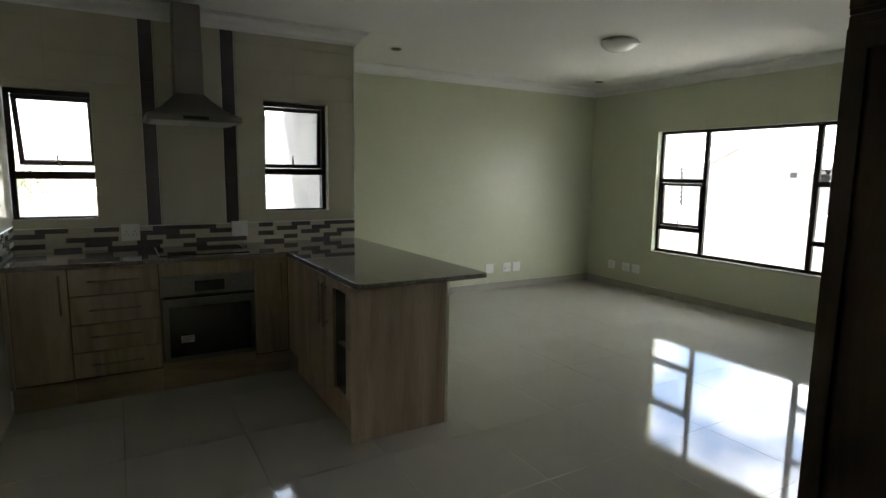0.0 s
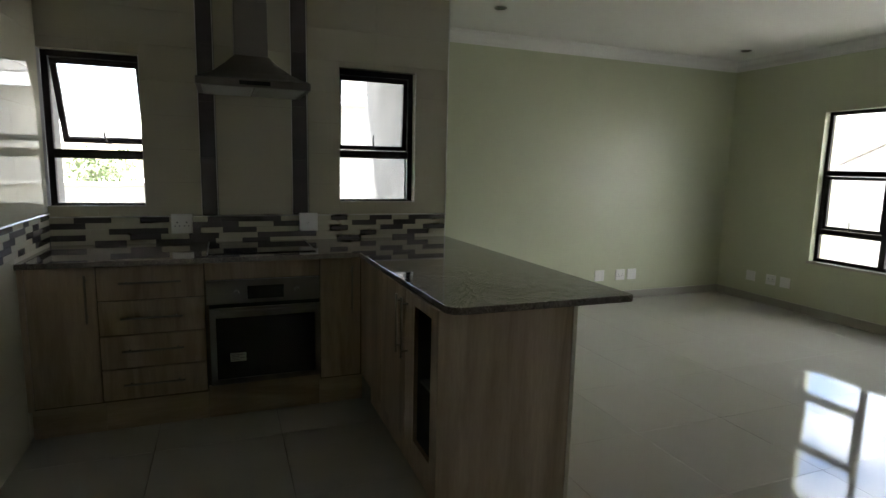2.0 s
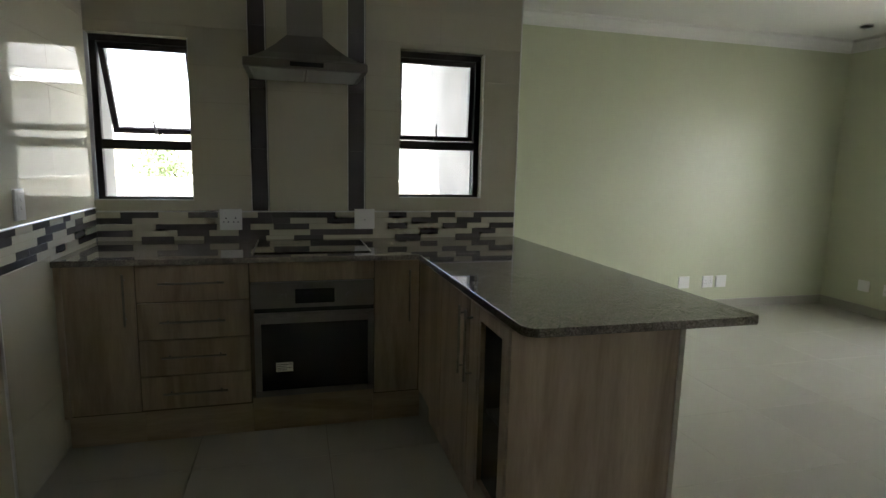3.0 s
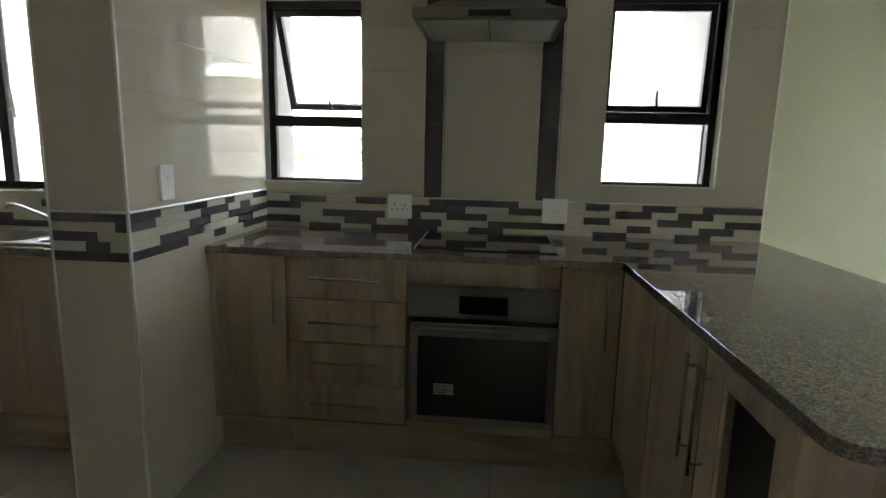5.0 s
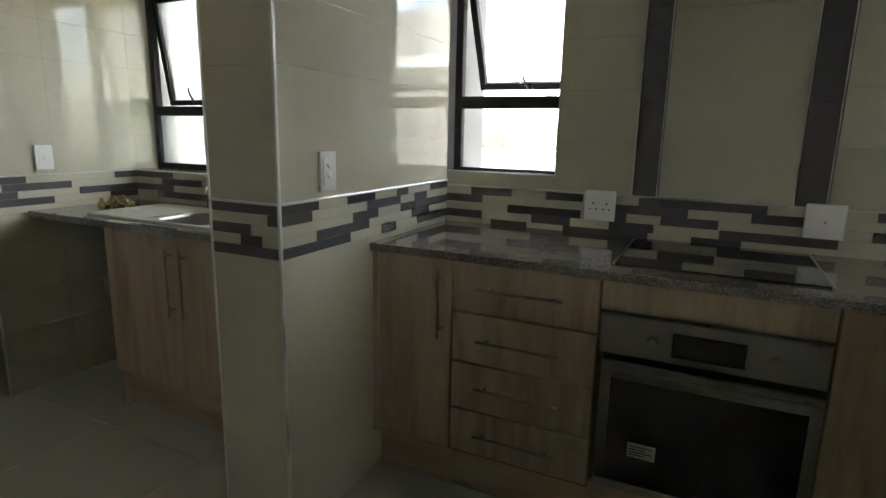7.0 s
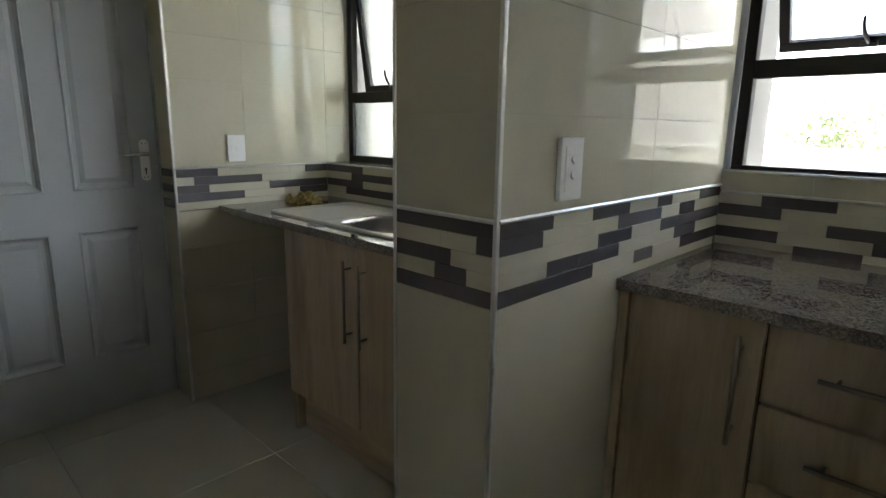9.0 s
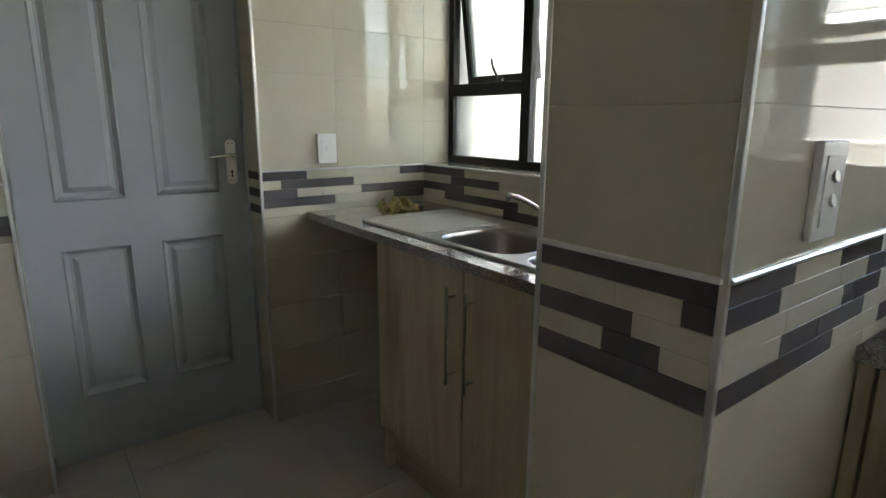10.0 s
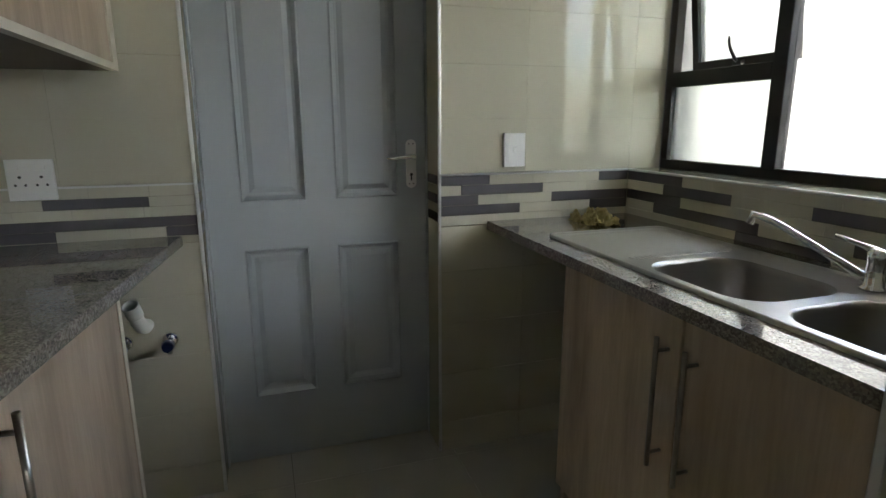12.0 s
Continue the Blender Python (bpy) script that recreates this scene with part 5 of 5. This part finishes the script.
trim("trim_mosaic_stub_end", box(X_STUB_W + 0.003, X_STUB - 0.003, Y_STUB - 0.005, Y_STUB + 0.003, ZU - 0.004, ZU + 0.004, 0.002, 1), "rounded aluminium trim on the stub end")
trim("trim_wall_end", box(X_END - 0.006, X_END + 0.0015, Y_STOVE - 0.0015, Y_STOVE + 0.007, TOP + 0.002, CEIL), "aluminium trim at the tiled wall end")


# window reveals and sills
def reveal(name, o, y_face, y_frame, left=True):
    root = thing(name, (0, 0, 0), "cream gloss tiled window reveal", "reveal", kind="structure")
    if left:
        piece("tile", CREAM, root, o[0] - 0.0075, o[0] - 0.0003, y_face, y_frame + 0.02, o[2], o[3])
    piece("tile", CREAM, root, o[1] + 0.0003, o[1] + 0.0075, y_face, y_frame + 0.02, o[2], o[3])
    piece("tile", CREAM, root, o[0], o[1], y_face, y_frame + 0.02, o[3] + 0.0003, o[3] + 0.0075)
    piece("tile", CREAM, root, o[0], o[1], y_face - 0.004, y_frame + 0.02, o[2] - 0.0075, o[2] - 0.0003)
    trim("trim_reveal", box(o[0], o[1] + 0.003, y_face - 0.0045, y_face + 0.001, o[2] - 0.005, o[2] + 0.0015), "thin aluminium edge on the tiled sill")
    trim("trim_reveal", box(o[1] - 0.0005, o[1] + 0.004, y_face - 0.0025, y_face + 0.001, o[2], o[3]), "thin aluminium edge on the tiled reveal")


reveal("reveal_1", W1, Y_STOVE, WX, False)
reveal("reveal_2", W2, Y_STOVE, WX)
reveal("reveal_3", W0, Y_SCUL, 4.56, False)

# scullery tiling
ZJ = [1.247 + 0.179 * k for k in range(8)]
YW = [2.53, 3.983]
wall_tiles("scullery_west_tiles", "+x", X_SCUL, Y_SCUL_S, Y_SCUL, ZW + 0.008, CEIL, YW, ZJ, "cream gloss tiles beside the scullery door", [(DOOR[0], DOOR[1], 0, DOOR[3])])
wall_tiles("scullery_west_lower_tiles", "+x", X_SCUL, Y_SCUL_S, Y_SCUL, 0.0, 0.876, [2.635, 3.985], ZB, "cream gloss tiles below the scullery worktops", [(DOOR[0], DOOR[1], 0, DOOR[3])])
wall_tiles("scullery_reveal_tiles", "+x", X_SCUL, Y_SCUL, 4.559, W0[2], W0[3], [], ZJ, "cream gloss tiles running into the window reveal")
mosaic("scullery_west_mosaic", "+x", X_SCUL, DOOR[1] + 0.004, Y_SCUL, ZW, 0.0352, [[(3.661, 3.846), (4.291, 4.42)], [(3.739, 4.057)], [(3.661, 3.803), (4.094, 4.42)], [(3.661, 3.966), (4.257, 4.42)], []], "cream and slate grey mosaic strip beside the door", 5)
mosaic("scullery_corner_mosaic", "+x", X_SCUL, Y_SCUL_S, DOOR[0] - 0.004, ZW, 0.031, [[], [(2.478, 2.752)], [], [(2.22, 2.883)], [(2.22, 2.50), (2.79, 2.883)]], "cream and slate grey mosaic strip above the short worktop", 6)
wall_tiles("scullery_north_tiles", "-y", Y_SCUL, X_SCUL, X_STUB_W, ZW + 0.012, CEIL, [-1.9, -1.3], ZJ, "cream gloss tiles around the scullery window", [W0])
wall_tiles("scullery_north_lower_tiles", "-y", Y_SCUL, X_SCUL, X_STUB_W, 0.0, 0.877, [-1.9, -1.3], ZB, "cream gloss tiles behind the appliance gap")
mosaic("scullery_north_mosaic", "-y", Y_SCUL, X_SCUL, X_STUB_W, ZW, 0.0352, [[(-2.4, -2.103)], [(-2.195, -1.888), (-1.62, -1.322)], [(-2.4, -2.103), (-1.266, -1.033)], [(-2.24, -1.779), (-1.5, -1.266)], [(-1.86, -1.553), (-1.126, -0.893)]], "cream and slate grey mosaic strip behind the sink", 7)
wall_tiles("scullery_south_tiles", "+y", Y_SCUL_S, X_SCUL, X_KIT_W, 0.9, CEIL, [-1.9, -1.3], ZJ, "cream gloss tiles under the wall cabinet")
trim("trim_mosaic_scullery", sweep_bm([(X_SCUL, DOOR[1] + 0.006), (X_SCUL, Y_SCUL), (X_STUB_W, Y_SCUL)], [(a, ZW - 0.001 + z) for a, z in ROUND]), "rounded aluminium trim above the scullery mosaic")
trim("trim_mosaic_scullery", box(X_SCUL - 0.002, X_SCUL + 0.005, Y_SCUL_S, DOOR[0] - 0.008, ZW, ZW + 0.006), "rounded aluminium trim above the worktop mosaic")
trim("trim_door_edge", add_box(box(X_SCUL - 0.008, X_SCUL + 0.003, DOOR[1] - 0.003, DOOR[1] + 0.008, 0, DOOR[3], 0.003, 2), X_SCUL - 0.008, X_SCUL + 0.003, DOOR[0] - 0.008, DOOR[0] + 0.003, 0, DOOR[3], 0.003, 2), "aluminium corner trim round the door opening")
root = thing("door_reveal_tiles", (0, 0, 0), "cream and slate tiled door reveal", "reveal", kind="structure")
for z0, z1, m in ((0.0, 0.89, CREAM), (0.89, 0.923, DARK_PIECE), (0.923, 0.956, CREAM_PIECE), (0.956, 0.989, DARK_PIECE), (0.989, 1.022, CREAM_PIECE), (1.022, 1.054, DARK_PIECE), (1.054, 2.06, CREAM)):
    piece("tile", m, root, dx + 0.0125, X_SCUL - 0.0085, DOOR[0] - 0.0075, DOOR[0], z0 + 0.001, z1 - 0.001)
    piece("tile", m, root, dx + 0.0125, X_SCUL - 0.0085, DOOR[1], DOOR[1] + 0.0075, z0 + 0.001, z1 - 0.001)

# ---- floor tiles ----
floor_root = thing("floor_tiles", (0, 0, 0), "polished cream porcelain floor tiles with thin dark joints", "floor", kind="structure")
far = bmesh.new()
FX = [1.84 + 0.6 * k for k in range(-8, 8)]
FY = [1.91 + 0.6 * k for k in range(-9, 8)]
for a in FX:
    for b in FY:
        x0, x1 = max(a, -2.6), min(a + 0.6, X_EAST)
        y0, y1 = max(b, Y_SOUTH), min(b + 0.6, Y_LIV)
        if x1 - x0 < 0.01 or y1 - y0 < 0.01:
            continue
        g = 0.0007
        if y1 > -0.2:
            piece("floor_tile", FLOOR_TILE, floor_root, x0 + g, x1 - g, y0 + g, y1 - g, -0.0115, 0.0, bevel=0.0005)
        else:
            add_box(far, x0 + g, x1 - g, y0 + g, y1 - g, -0.0115, 0.0)
rest = part("floor_tile_rest", far, FLOOR_TILE, floor_root)
rest["kind"] = "stuff"
